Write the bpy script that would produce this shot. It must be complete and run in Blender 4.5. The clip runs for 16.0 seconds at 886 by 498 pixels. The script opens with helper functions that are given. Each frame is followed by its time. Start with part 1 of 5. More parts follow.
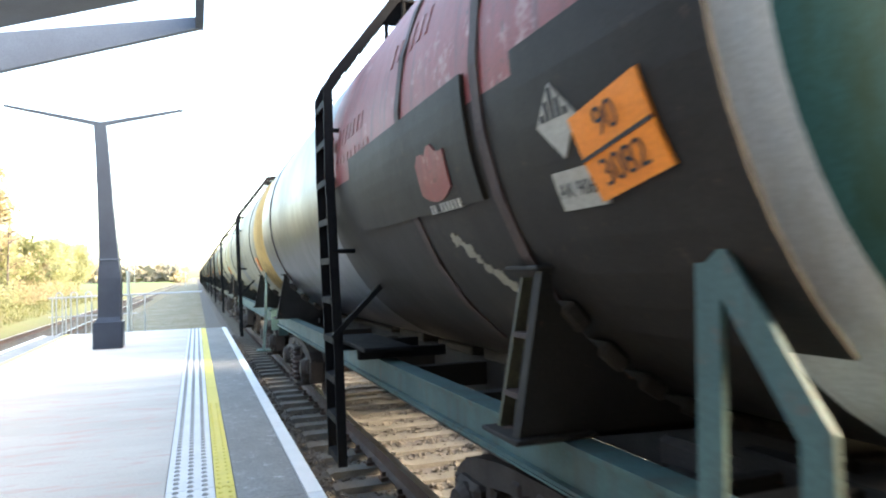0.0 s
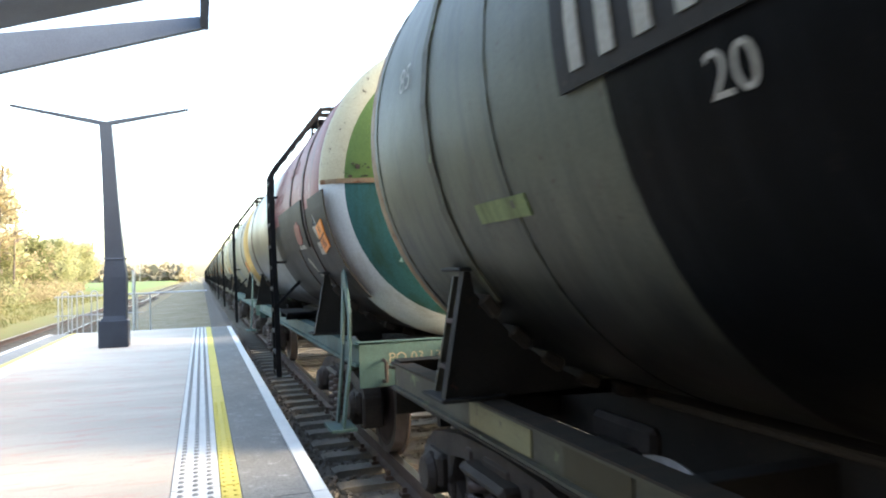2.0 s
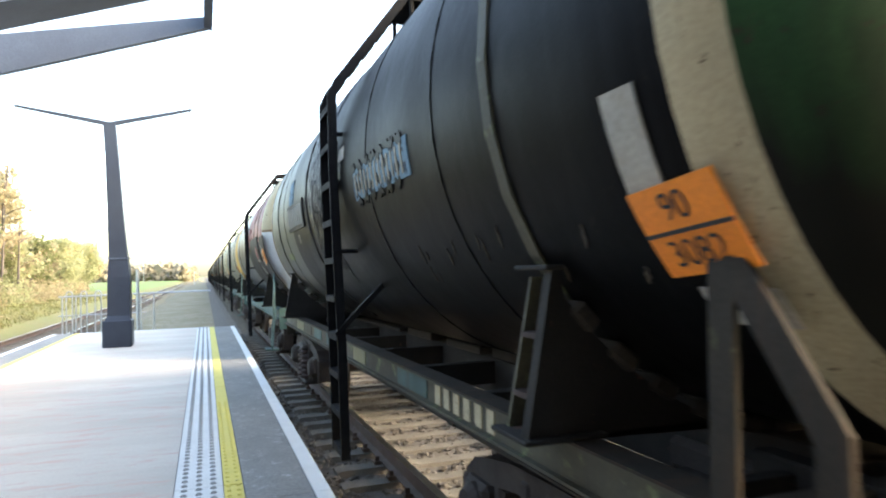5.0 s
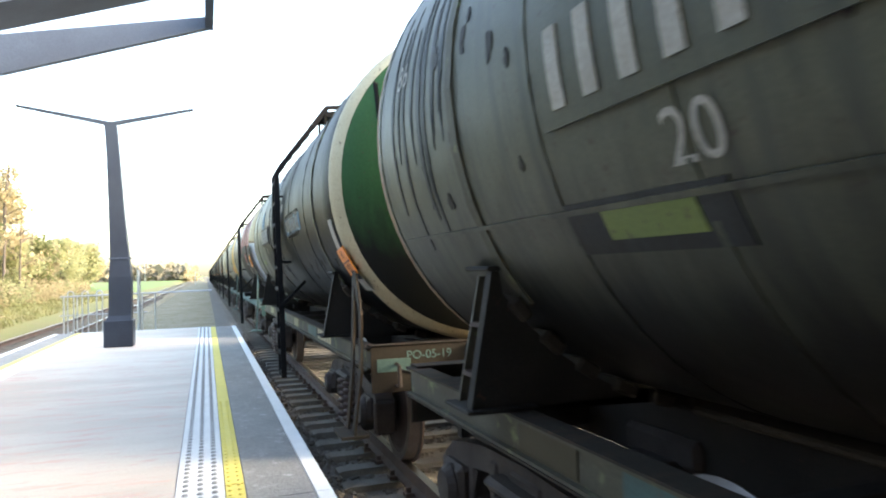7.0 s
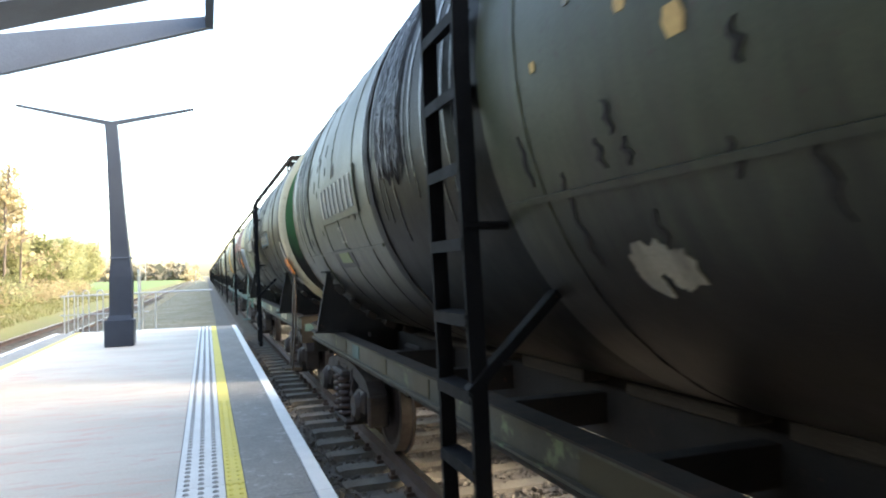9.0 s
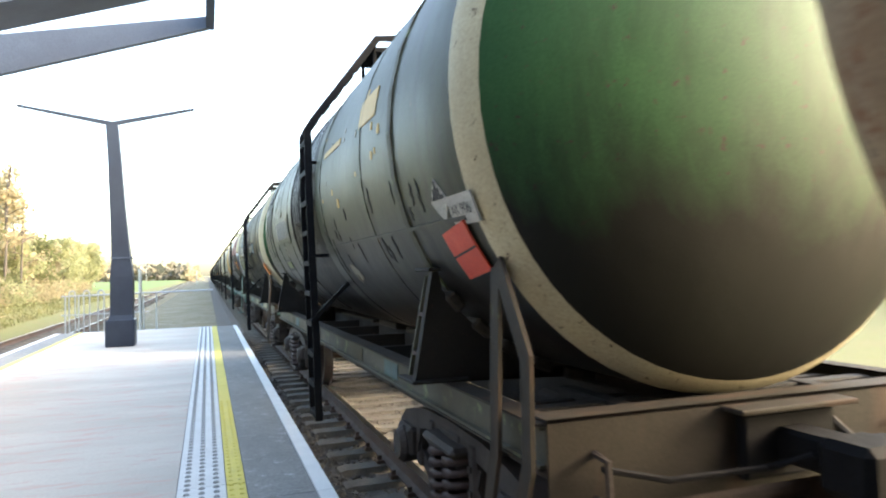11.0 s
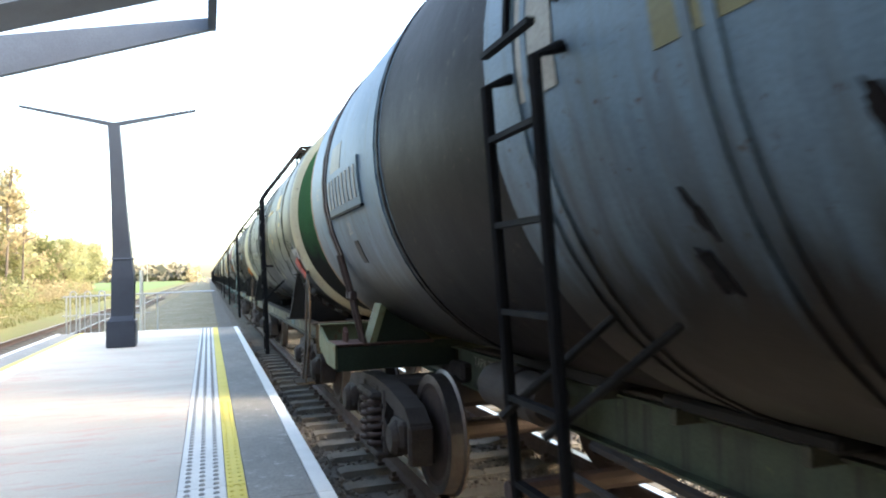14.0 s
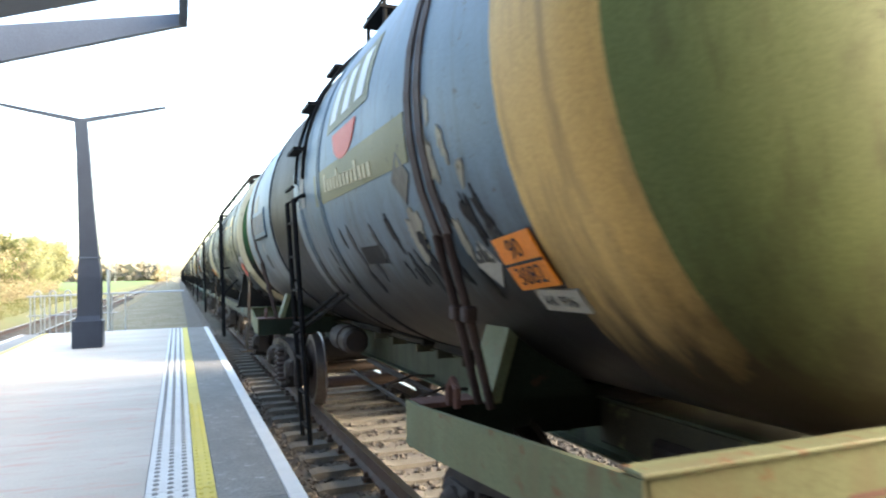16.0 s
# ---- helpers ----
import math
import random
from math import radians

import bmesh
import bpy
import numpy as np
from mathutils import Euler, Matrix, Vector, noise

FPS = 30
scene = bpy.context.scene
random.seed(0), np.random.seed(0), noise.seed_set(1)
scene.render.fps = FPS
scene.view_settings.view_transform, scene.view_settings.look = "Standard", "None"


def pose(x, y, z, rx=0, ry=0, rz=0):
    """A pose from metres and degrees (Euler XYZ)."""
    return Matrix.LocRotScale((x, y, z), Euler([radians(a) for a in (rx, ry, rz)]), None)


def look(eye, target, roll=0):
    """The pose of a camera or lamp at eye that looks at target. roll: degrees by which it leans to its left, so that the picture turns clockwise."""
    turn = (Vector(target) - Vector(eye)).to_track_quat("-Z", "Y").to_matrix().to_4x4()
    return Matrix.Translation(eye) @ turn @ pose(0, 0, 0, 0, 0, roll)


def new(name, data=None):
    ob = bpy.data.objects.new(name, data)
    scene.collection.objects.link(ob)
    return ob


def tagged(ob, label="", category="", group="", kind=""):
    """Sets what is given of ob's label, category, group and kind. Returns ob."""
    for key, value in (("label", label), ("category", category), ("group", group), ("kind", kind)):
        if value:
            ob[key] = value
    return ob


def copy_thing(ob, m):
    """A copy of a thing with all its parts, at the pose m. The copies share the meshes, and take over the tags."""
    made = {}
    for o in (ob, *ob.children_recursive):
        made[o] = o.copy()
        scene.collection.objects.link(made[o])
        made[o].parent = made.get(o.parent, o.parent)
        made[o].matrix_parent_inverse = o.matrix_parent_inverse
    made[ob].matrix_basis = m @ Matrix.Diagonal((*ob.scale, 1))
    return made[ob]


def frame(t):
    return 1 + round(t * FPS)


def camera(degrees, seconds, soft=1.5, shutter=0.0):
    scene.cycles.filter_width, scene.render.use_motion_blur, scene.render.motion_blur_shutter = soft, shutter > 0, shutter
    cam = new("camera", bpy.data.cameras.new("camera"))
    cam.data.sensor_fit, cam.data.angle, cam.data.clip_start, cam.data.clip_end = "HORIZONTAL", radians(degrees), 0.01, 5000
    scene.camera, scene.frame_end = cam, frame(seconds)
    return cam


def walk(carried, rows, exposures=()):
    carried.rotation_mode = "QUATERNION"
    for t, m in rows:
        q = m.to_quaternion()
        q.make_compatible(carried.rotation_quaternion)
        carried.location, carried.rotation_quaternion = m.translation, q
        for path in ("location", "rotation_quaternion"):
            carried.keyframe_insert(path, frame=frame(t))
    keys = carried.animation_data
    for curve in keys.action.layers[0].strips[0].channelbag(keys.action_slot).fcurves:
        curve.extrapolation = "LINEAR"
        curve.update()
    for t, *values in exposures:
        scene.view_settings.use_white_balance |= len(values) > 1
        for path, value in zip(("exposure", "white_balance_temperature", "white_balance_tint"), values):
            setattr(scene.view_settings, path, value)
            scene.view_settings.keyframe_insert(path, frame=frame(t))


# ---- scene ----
# ---- camera ----
SPEED, SLOWING = 2.4719, -0.0282          # train, m/s and m/s2
EYE = (-2.536, 0.0, 1.775)


def view(yaw, pitch, roll):
    return pose(*EYE, 90 + pitch, 0, -yaw) @ pose(0, 0, 0, 0, 0, roll)


cam = camera(66.37, 16.0, soft=2.0, shutter=0.35)
walk(cam, [(t, view(a, b, c)) for t, a, b, c in (
    (0.0, 20.05, 1.86, -1.44), (0.5, 19.95, 1.81, -1.46), (1.0, 19.84, 1.80, -1.47), (1.5, 19.74, 1.79, -1.46),
    (2.0, 19.67, 1.79, -1.45), (2.5, 19.60, 1.80, -1.45), (3.0, 19.54, 1.79, -1.45), (3.5, 19.48, 1.79, -1.45),
    (4.0, 19.455, 1.81, -1.42), (6.5, 19.335, 1.80, -1.41), (7.5, 19.30, 1.775, -1.43), (9.0, 19.28, 1.735, -1.46),
    (11.5, 19.21, 1.745, -1.455), (12.5, 19.17, 1.735, -1.42), (13.0, 19.18, 1.77, -1.34), (13.5, 19.24, 1.81, -1.31),
    (14.0, 19.14, 1.89, -1.29), (14.5, 19.05, 1.95, -1.32), (15.0, 18.81, 2.015, -1.30), (15.5, 19.14, 2.01, -1.24),
    (15.7, 19.66, 1.98, -1.20), (15.8, 20.0, 1.95, -1.17), (15.9, 20.65, 1.91, -1.14), (16.0, 21.39, 1.87, -1.10))],
    exposures=((0.0, 3.70, 7300.0, 8.0), (0.6, 3.36, 7300.0, 8.0), (15.2, 3.36, 7300.0, 8.0), (16.0, 3.46, 7300.0, 8.0)))

# ---- world and light ----
world = bpy.data.worlds.new("sky")
scene.world = world
world.use_nodes = True
wn = world.node_tree
sky = wn.nodes.new("ShaderNodeTexSky")
sky.sky_type, sky.sun_disc = "NISHITA", False
sky.sun_elevation, sky.sun_rotation = radians(24), radians(108)
sky.dust_density, sky.air_density, sky.ozone_density = 3.0, 1.0, 1.0
wn.links.new(sky.outputs["Color"], wn.nodes["Background"].inputs["Color"])
wn.nodes["Background"].inputs["Strength"].default_value = 0.15
sun = new("sun", bpy.data.lights.new("sun", "SUN"))
sun.data.energy, sun.data.angle, sun.data.color = 0.25, radians(14), (1.0, 0.92, 0.80)
sun.matrix_world = look((86.9, -28.2, 40.7), (0, 0, 0))


# ---- materials ----
def mat(name, c1, c2=None, rough=0.7, metal=0.0, scale=6.0, fine=60.0, bump=0.15, spots=None, spot_amount=0.35,
        streak=None, stretch=(1, 1, 1), use="Object", contrast=0.5, gloss=0.3, chips=None, belly=None, dents=0.0):
    """Two-scale procedural surface: broad mottling c1/c2, fine grain, rust or dirt spots, downward streaks."""
    m = bpy.data.materials.new(name)
    m.use_nodes = True
    nt = m.node_tree
    n, l = nt.nodes, nt.links
    b = n["Principled BSDF"]
    c2 = c2 or tuple(v * 0.75 for v in c1)
    co = n.new("ShaderNodeTexCoord")
    mp = n.new("ShaderNodeMapping")
    mp.inputs["Scale"].default_value = stretch
    l.new(co.outputs[use], mp.inputs["Vector"])

    def noise_tex(s, detail=6, rgh=0.6, src=None):
        t = n.new("ShaderNodeTexNoise")
        t.inputs["Scale"].default_value, t.inputs["Detail"].default_value, t.inputs["Roughness"].default_value = s, detail, rgh
        l.new((src or mp).outputs[0], t.inputs["Vector"])
        return t

    def ramp(src, lo, hi):
        r = n.new("ShaderNodeMapRange")
        r.inputs["From Min"].default_value, r.inputs["From Max"].default_value = lo, hi
        l.new(src.outputs[0], r.inputs["Value"])
        return r

    def mix(fac, a, c):
        x = n.new("ShaderNodeMix")
        x.data_type = "RGBA"
        l.new(fac.outputs[0], x.inputs[0])
        for i, v in ((6, a), (7, c)):
            if isinstance(v, tuple):
                x.inputs[i].default_value = (*v, 1)
            else:
                l.new(v.outputs[2], x.inputs[i])
        return x
    big = noise_tex(scale)
    col = mix(ramp(big, 0.5 - contrast / 2, 0.5 + contrast / 2), c1, c2)
    grain = noise_tex(fine, 3)
    dark = tuple(v * 0.7 for v in c2)
    g = ramp(grain, 0.35, 0.95)
    col = mix(g, col, dark)
    if streak:
        sm = n.new("ShaderNodeMapping")
        sm.inputs["Scale"].default_value = (1.2, 5, 0.35)
        l.new(co.outputs[use], sm.inputs["Vector"])
        st = noise_tex(2.2, 7, 0.65, sm)
        col = mix(ramp(st, 0.50, 0.66), col, streak)
    if spots:
        sp = noise_tex(scale * 2.3 + 3, 9, 0.7)
        col = mix(ramp(sp, 0.72 - spot_amount * 0.3, 0.80 - spot_amount * 0.3), col, spots)
    if chips:
        ch = noise_tex(17.0, 10, 0.72)
        col = mix(ramp(ch, 0.61, 0.645), col, chips)
    # belly: lower tank darkened for grime and canopy shade together, noisy edge
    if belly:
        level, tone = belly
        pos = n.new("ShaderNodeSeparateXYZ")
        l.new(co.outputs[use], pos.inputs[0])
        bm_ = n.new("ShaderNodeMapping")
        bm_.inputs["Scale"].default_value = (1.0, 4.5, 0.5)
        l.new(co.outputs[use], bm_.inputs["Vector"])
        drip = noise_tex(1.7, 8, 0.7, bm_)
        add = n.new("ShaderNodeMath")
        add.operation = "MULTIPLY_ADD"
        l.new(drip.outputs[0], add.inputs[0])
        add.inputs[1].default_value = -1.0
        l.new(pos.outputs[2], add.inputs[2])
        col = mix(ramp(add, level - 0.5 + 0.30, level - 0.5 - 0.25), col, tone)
    l.new(col.outputs[2], b.inputs["Base Color"])
    rr = n.new("ShaderNodeMapRange")
    rr.inputs["To Min"].default_value, rr.inputs["To Max"].default_value = max(rough - 0.12, 0.05), min(rough + 0.15, 1)
    l.new(big.outputs[0], rr.inputs["Value"])
    l.new(rr.outputs[0], b.inputs["Roughness"])
    b.inputs["Metallic"].default_value = metal
    b.inputs["Specular IOR Level"].default_value = gloss
    if bump:
        bp = n.new("ShaderNodeBump")
        bp.inputs["Strength"].default_value, bp.inputs["Distance"].default_value = bump, 0.01
        l.new(grain.outputs[0], bp.inputs["Height"])
        if dents:
            dn = noise_tex(1.6, 3, 0.5)
            db = n.new("ShaderNodeBump")
            db.inputs["Strength"].default_value, db.inputs["Distance"].default_value = dents, 0.06
            l.new(dn.outputs[0], db.inputs["Height"])
            l.new(db.outputs[0], bp.inputs["Normal"])
        l.new(bp.outputs[0], b.inputs["Normal"])
    return m


RUST = (0.09, 0.045, 0.028)
GRIME = (0.035, 0.03, 0.026)
M = {
    "concrete": mat("platform_concrete", (0.59, 0.54, 0.465), (0.47, 0.425, 0.36), 0.8, scale=0.9, fine=120, spots=(0.49, 0.36, 0.305), spot_amount=0.66, stretch=(0.35, 1.3, 1), contrast=0.3),
    "asphalt": mat("platform_asphalt", (0.31, 0.305, 0.285), (0.22, 0.215, 0.205), 0.95, scale=2, fine=42, bump=1.0, contrast=0.6, spots=(0.40, 0.395, 0.38), spot_amount=0.45, gloss=0.15),
    "tactile": mat("tactile_white", (0.72, 0.72, 0.69), (0.60, 0.60, 0.57), 0.7, scale=3, fine=160, contrast=0.6),
    "dome": mat("tactile_dome", (0.33, 0.33, 0.32), (0.27, 0.27, 0.26), 0.7, scale=8),
    "yellow": mat("tactile_yellow", (0.78, 0.64, 0.12), (0.64, 0.53, 0.14), 0.7, scale=5, fine=160, spots=(0.5, 0.45, 0.3), spot_amount=0.3),
    "white_line": mat("white_line", (0.78, 0.78, 0.76), (0.66, 0.66, 0.64), 0.7, scale=4, fine=180, spots=(0.2, 0.2, 0.2), spot_amount=0.12),
    "kerb": mat("kerb_concrete", (0.20, 0.19, 0.18), (0.14, 0.135, 0.13), 0.85, scale=2),
    "ballast": mat("ballast_bed", (0.15, 0.135, 0.12), (0.07, 0.062, 0.055), 0.95, scale=14, fine=45, bump=1.0, contrast=0.4),
    "stone": mat("ballast_stone", (0.18, 0.16, 0.135), (0.075, 0.068, 0.06), 0.9, scale=9, fine=60, bump=0.4),
    "sleeper": mat("sleeper_concrete", (0.165, 0.152, 0.13), (0.09, 0.082, 0.07), 0.9, scale=3, fine=80, bump=0.4),
    "rail": mat("rail_steel", (0.12, 0.09, 0.075), (0.08, 0.055, 0.045), 0.6, 0.3, scale=5),
    "rail_top": mat("rail_polished", (0.45, 0.45, 0.46), (0.36, 0.36, 0.37), 0.28, 1.0, scale=4, stretch=(1, .1, 1), bump=0.03),
    "grass": mat("grass_verge", (0.12, 0.145, 0.045), (0.17, 0.15, 0.07), 0.95, scale=0.6, fine=40, bump=0.8),
    "field": mat("field_green", (0.10, 0.17, 0.04), (0.13, 0.18, 0.06), 0.95, scale=0.05, fine=2, bump=0.2),
    "gravel": mat("cess_gravel", (0.25, 0.215, 0.165), (0.16, 0.14, 0.085), 0.95, scale=0.8, fine=9, bump=1.0, contrast=0.22, spots=(0.105, 0.10, 0.045), spot_amount=0.75),
    "bogie": mat("bogie_cast_iron", (0.055, 0.045, 0.04), (0.035, 0.028, 0.025), 0.75, 0.2, scale=6, spots=RUST, spot_amount=0.3, bump=0.3),
    "spring": mat("spring_steel", (0.07, 0.05, 0.045), (0.045, 0.03, 0.028), 0.6, 0.3, scale=9),
    "wheel": mat("wheel_steel", (0.07, 0.05, 0.042), (0.045, 0.033, 0.03), 0.6, 0.5, scale=5),
    "tread": mat("wheel_tread", (0.22, 0.20, 0.19), (0.15, 0.13, 0.12), 0.42, 1.0, scale=8, bump=0.03),
    "black": mat("black_painted_iron", (0.010, 0.010, 0.011), (0.006, 0.006, 0.007), 0.7, 0.0, scale=7, spots=RUST, spot_amount=0.2, gloss=0.1),
    "orange": mat("placard_orange", (0.80, 0.24, 0.02), (0.70, 0.2, 0.02), 0.45, scale=5, spots=(0.25, 0.1, 0.03), spot_amount=0.2),
    "red_placard": mat("placard_red", (0.55, 0.07, 0.03), (0.45, 0.05, 0.03), 0.5, scale=5),
    "white_paint": mat("stencil_white", (0.40, 0.38, 0.33), (0.28, 0.26, 0.22), 0.65, scale=8, spots=(0.2, 0.16, 0.12), spot_amount=0.3),
    "dark_ink": mat("dark_ink", (0.02, 0.02, 0.02), (0.03, 0.03, 0.03), 0.6),
    "pole": mat("pole_painted_steel", (0.045, 0.055, 0.075), (0.03, 0.035, 0.05), 0.35, 0.3, scale=2, fine=90),
    "fascia": mat("canopy_steel", (0.10, 0.125, 0.17), (0.075, 0.09, 0.125), 0.5, 0.2, scale=1.5, bump=0.05),
    "galv": mat("galvanised_steel", (0.45, 0.47, 0.48), (0.34, 0.36, 0.37), 0.4, 0.8, scale=6, bump=0.05),
    "hose": mat("brake_hose", (0.03, 0.028, 0.027), None, 0.7),
    "wood_block": mat("saddle_timber", (0.05, 0.042, 0.032), (0.022, 0.018, 0.015), 0.9, scale=5),
    "bark": mat("bark", (0.16, 0.13, 0.11), (0.08, 0.07, 0.06), 0.95, scale=4, stretch=(1, 1, .2), bump=0.6),
    "leaf_spring": mat("leaves_spring", (0.30, 0.32, 0.17), (0.35, 0.33, 0.20), 0.8, scale=0.5, fine=6, bump=0),
    "leaf_dark": mat("leaves_far", (0.14, 0.17, 0.07), (0.20, 0.17, 0.09), 0.9, scale=0.3, fine=3, bump=0),
    "leaf_wood": mat("far_wood_mass", (0.21, 0.19, 0.15), (0.16, 0.15, 0.11), 0.95, scale=0.1, fine=1, bump=0),
    "leaf_orange": mat("leaves_budding", (0.40, 0.33, 0.22), (0.34, 0.31, 0.19), 0.85, scale=0.4, fine=5, bump=0),
}


for key, tone in (("leaf_spring", (0.38, 0.40, 0.20)), ("leaf_orange", (0.42, 0.34, 0.20)), ("leaf_dark", (0.16, 0.18, 0.07))):
    nt = M[key].node_tree
    tr = nt.nodes.new("ShaderNodeBsdfTranslucent")
    tr.inputs["Color"].default_value = (*tone, 1)
    mx = nt.nodes.new("ShaderNodeMixShader")
    mx.inputs[0].default_value = 0.5
    nt.links.new(nt.nodes["Principled BSDF"].outputs[0], mx.inputs[1])
    nt.links.new(tr.outputs[0], mx.inputs[2])
    nt.links.new(mx.outputs[0], nt.nodes["Material Output"].inputs["Surface"])


# ---- mesh tools ----
def part(name, bm, material, parent=None, label="", smooth=False):
    me = bpy.data.meshes.new(name)
    bmesh.ops.recalc_face_normals(bm, faces=bm.faces)
    bm.to_mesh(me)
    bm.free()
    for x in (material if isinstance(material, (list, tuple)) else [material]):
        me.materials.append(x)
    if smooth:
        for p in me.polygons:
            p.use_smooth = True
    ob = new(name, me)
    ob.parent = parent
    if label:
        ob["label"] = label
    return ob


def share(name, me, parent, m=None, label=""):
    """A further object on an existing mesh."""
    ob = new(name, me)
    ob.parent = parent
    if m is not None:
        ob.matrix_basis = m
    if label:
        ob["label"] = label
    return ob


def box(bm, x0, x1, y0, y1, z0, z1, m=None, bevel=0.0, slot=0):
    r = bmesh.ops.create_cube(bm, size=1.0)
    vs = r["verts"]
    for v in vs:
        v.co = Vector((x0 + (v.co.x + .5) * (x1 - x0), y0 + (v.co.y + .5) * (y1 - y0), z0 + (v.co.z + .5) * (z1 - z0)))
        if m is not None:
            v.co = m @ v.co
    fs = {f for v in vs for f in v.link_faces}
    for f in fs:
        f.material_index = slot
    if bevel:
        es = list({e for v in vs for e in v.link_edges})
        bmesh.ops.bevel(bm, geom=es, offset=bevel, segments=1, affect="EDGES", profile=0.5)
    return vs


def prism(bm, pts, axis, lo, hi, slot=0):
    """Outline pts (2D) pushed along an axis: 'x' takes (y, z), 'y' takes (x, z), 'z' takes (x, y)."""
    def at(p, d):
        return {"x": (d, p[0], p[1]), "y": (p[0], d, p[1]), "z": (p[0], p[1], d)}[axis]
    a = [bm.verts.new(at(p, lo)) for p in pts]
    b = [bm.verts.new(at(p, hi)) for p in pts]
    n = len(pts)
    fs = [bm.faces.new([a[i], a[(i + 1) % n], b[(i + 1) % n], b[i]]) for i in range(n)]
    fs += [bm.faces.new(a[::-1]), bm.faces.new(b)]
    for f in fs:
        f.material_index = slot
    return a + b


def tube(bm, path, r, seg=8, flat=None):
    """A round bar (or a flat bar of half sizes flat=(across, thick)) along a path."""
    rings = []
    n = len(path)
    P = [Vector(p) for p in path]
    for i, p in enumerate(P):
        d = (P[min(i + 1, n - 1)] - P[max(i - 1, 0)]).normalized()
        up = Vector((0, 1, 0)) if abs(d.y) < 0.9 else Vector((1, 0, 0))
        u = d.cross(up).normalized()
        w = u.cross(d).normalized()
        if flat:
            offs = [w * flat[0] * a + u * flat[1] * b for a, b in ((1, 1), (-1, 1), (-1, -1), (1, -1))]
        else:
            offs = [(u * math.cos(k * math.tau / seg) + w * math.sin(k * math.tau / seg)) * r for k in range(seg)]
        rings.append([bm.verts.new(p + o) for o in offs])
    k = len(rings[0])
    for a, b in zip(rings, rings[1:]):
        for i in range(k):
            bm.faces.new([a[i], a[(i + 1) % k], b[(i + 1) % k], b[i]])
    bm.faces.new(rings[0][::-1])
    bm.faces.new(rings[-1])


def lathe(bm, prof, axis="y", centre=(0, 0, 0), seg=32, slots=None, arc=None):
    """prof: (along, radius) pairs turned about an axis through centre."""
    c = Vector(centre)
    rings = []
    full = arc is None
    a0, a1 = arc or (0, math.tau)
    cnt = seg if full else seg + 1
    for s, r in prof:
        ring = []
        for k in range(cnt):
            a = a0 + (a1 - a0) * k / seg
            p, q = r * math.cos(a), r * math.sin(a)
            v = {"y": (p, s, q), "x": (s, p, q), "z": (p, q, s)}[axis]
            ring.append(bm.verts.new(c + Vector(v)))
        rings.append(ring)
    for j, (a, b) in enumerate(zip(rings, rings[1:])):
        for i in range(seg):
            f = bm.faces.new([a[i], a[(i + 1) % cnt], b[(i + 1) % cnt], b[i]])
            if slots:
                f.material_index = slots(j, a0 + (a1 - a0) * (i + .5) / seg)
    return rings


def blank(name, m=None):
    e = new(name)
    e.empty_display_size = 0.3
    if m is not None:
        e.matrix_basis = m
    return e


def lettering(text, size, place, thick=0.004):
    """Flat letters from the built-in font as a bmesh; place(u, v, w) puts each point."""
    cu = bpy.data.curves.new("letters", "FONT")
    cu.body, cu.size, cu.align_x, cu.align_y = text, size, "CENTER", "CENTER"
    ob = bpy.data.objects.new("letters", cu)
    me = bpy.data.meshes.new_from_object(ob)
    bm = bmesh.new()
    bm.from_mesh(me)
    for v in bm.verts:
        v.co = place(v.co.x, v.co.y, thick)
    bpy.data.objects.remove(ob)
    bpy.data.meshes.remove(me)
    bpy.data.curves.remove(cu)
    return bm


# ---- setting ----
EDGE, PZ, PEND = -1.69, 0.2, 22.2
LEFT_EDGE = -6.7
TRACKS = ((0.0, 0.0), (-8.34, -0.3))


def ground_height(x, y):
    """Level of the one sheet of ground, metres over the main rails."""
    if x > 3.2:
        z = -0.75 + 0.05 * noise.noise((x * .2, y * .2, 0))
    elif x > -6.2:
        z = -0.42
    elif x > -10.6:
        z = -0.72
    else:
        rise = min(1.0, max(0.0, (-10.6 - x) / 4.0))
        z = -0.72 + 0.75 * rise + 0.08 * noise.noise((x * .3, y * .3, 3))
    return z


def build_ground():
    bm = bmesh.new()
    xs = [-3000, -800, -300, -120, -60, -40, -28, -22, -18, -15.5, -14, -12.6, -11.4, -10.6, -9.8, -6.4, -6.0, -3.6, -2.4, -1.0, 1.0, 2.6, 3.4, 6, 12, 30, 90, 400, 3000]
    ys = [-3000, -600, -150, -60, -30] + list(range(-20, 60, 3)) + [66, 75, 90, 110, 140, 200, 300, 500, 900, 1800, 4000]
    grid = [[bm.verts.new((x, y, ground_height(x, y) - (0.0 if y < 900 else 0.2))) for x in xs] for y in ys]
    for j in range(len(ys) - 1):
        for i in range(len(xs) - 1):
            f = bm.faces.new([grid[j][i], grid[j][i + 1], grid[j + 1][i + 1], grid[j + 1][i]])
            xm, ym = (xs[i] + xs[i + 1]) / 2, (ys[j] + ys[j + 1]) / 2
            f.material_index = 1 if -10.6 < xm < 3.4 else (2 if ym > 110 and xm < -12 else 0)
    ob = part("ground", bm, [M["grass"], M["gravel"], M["field"]], None, smooth=True)
    tagged(ob, "flat rough ground of spring grass, cess gravel and fields", "ground", kind="structure")


def rail_profile(cx):
    half = [(0.036, 0.0), (0.036, -0.035), (0.010, -0.052), (0.009, -0.14), (0.066, -0.158), (0.066, -0.172)]
    return [(cx + a, b) for a, b in half] + [(cx - a, b) for a, b in half[::-1]]


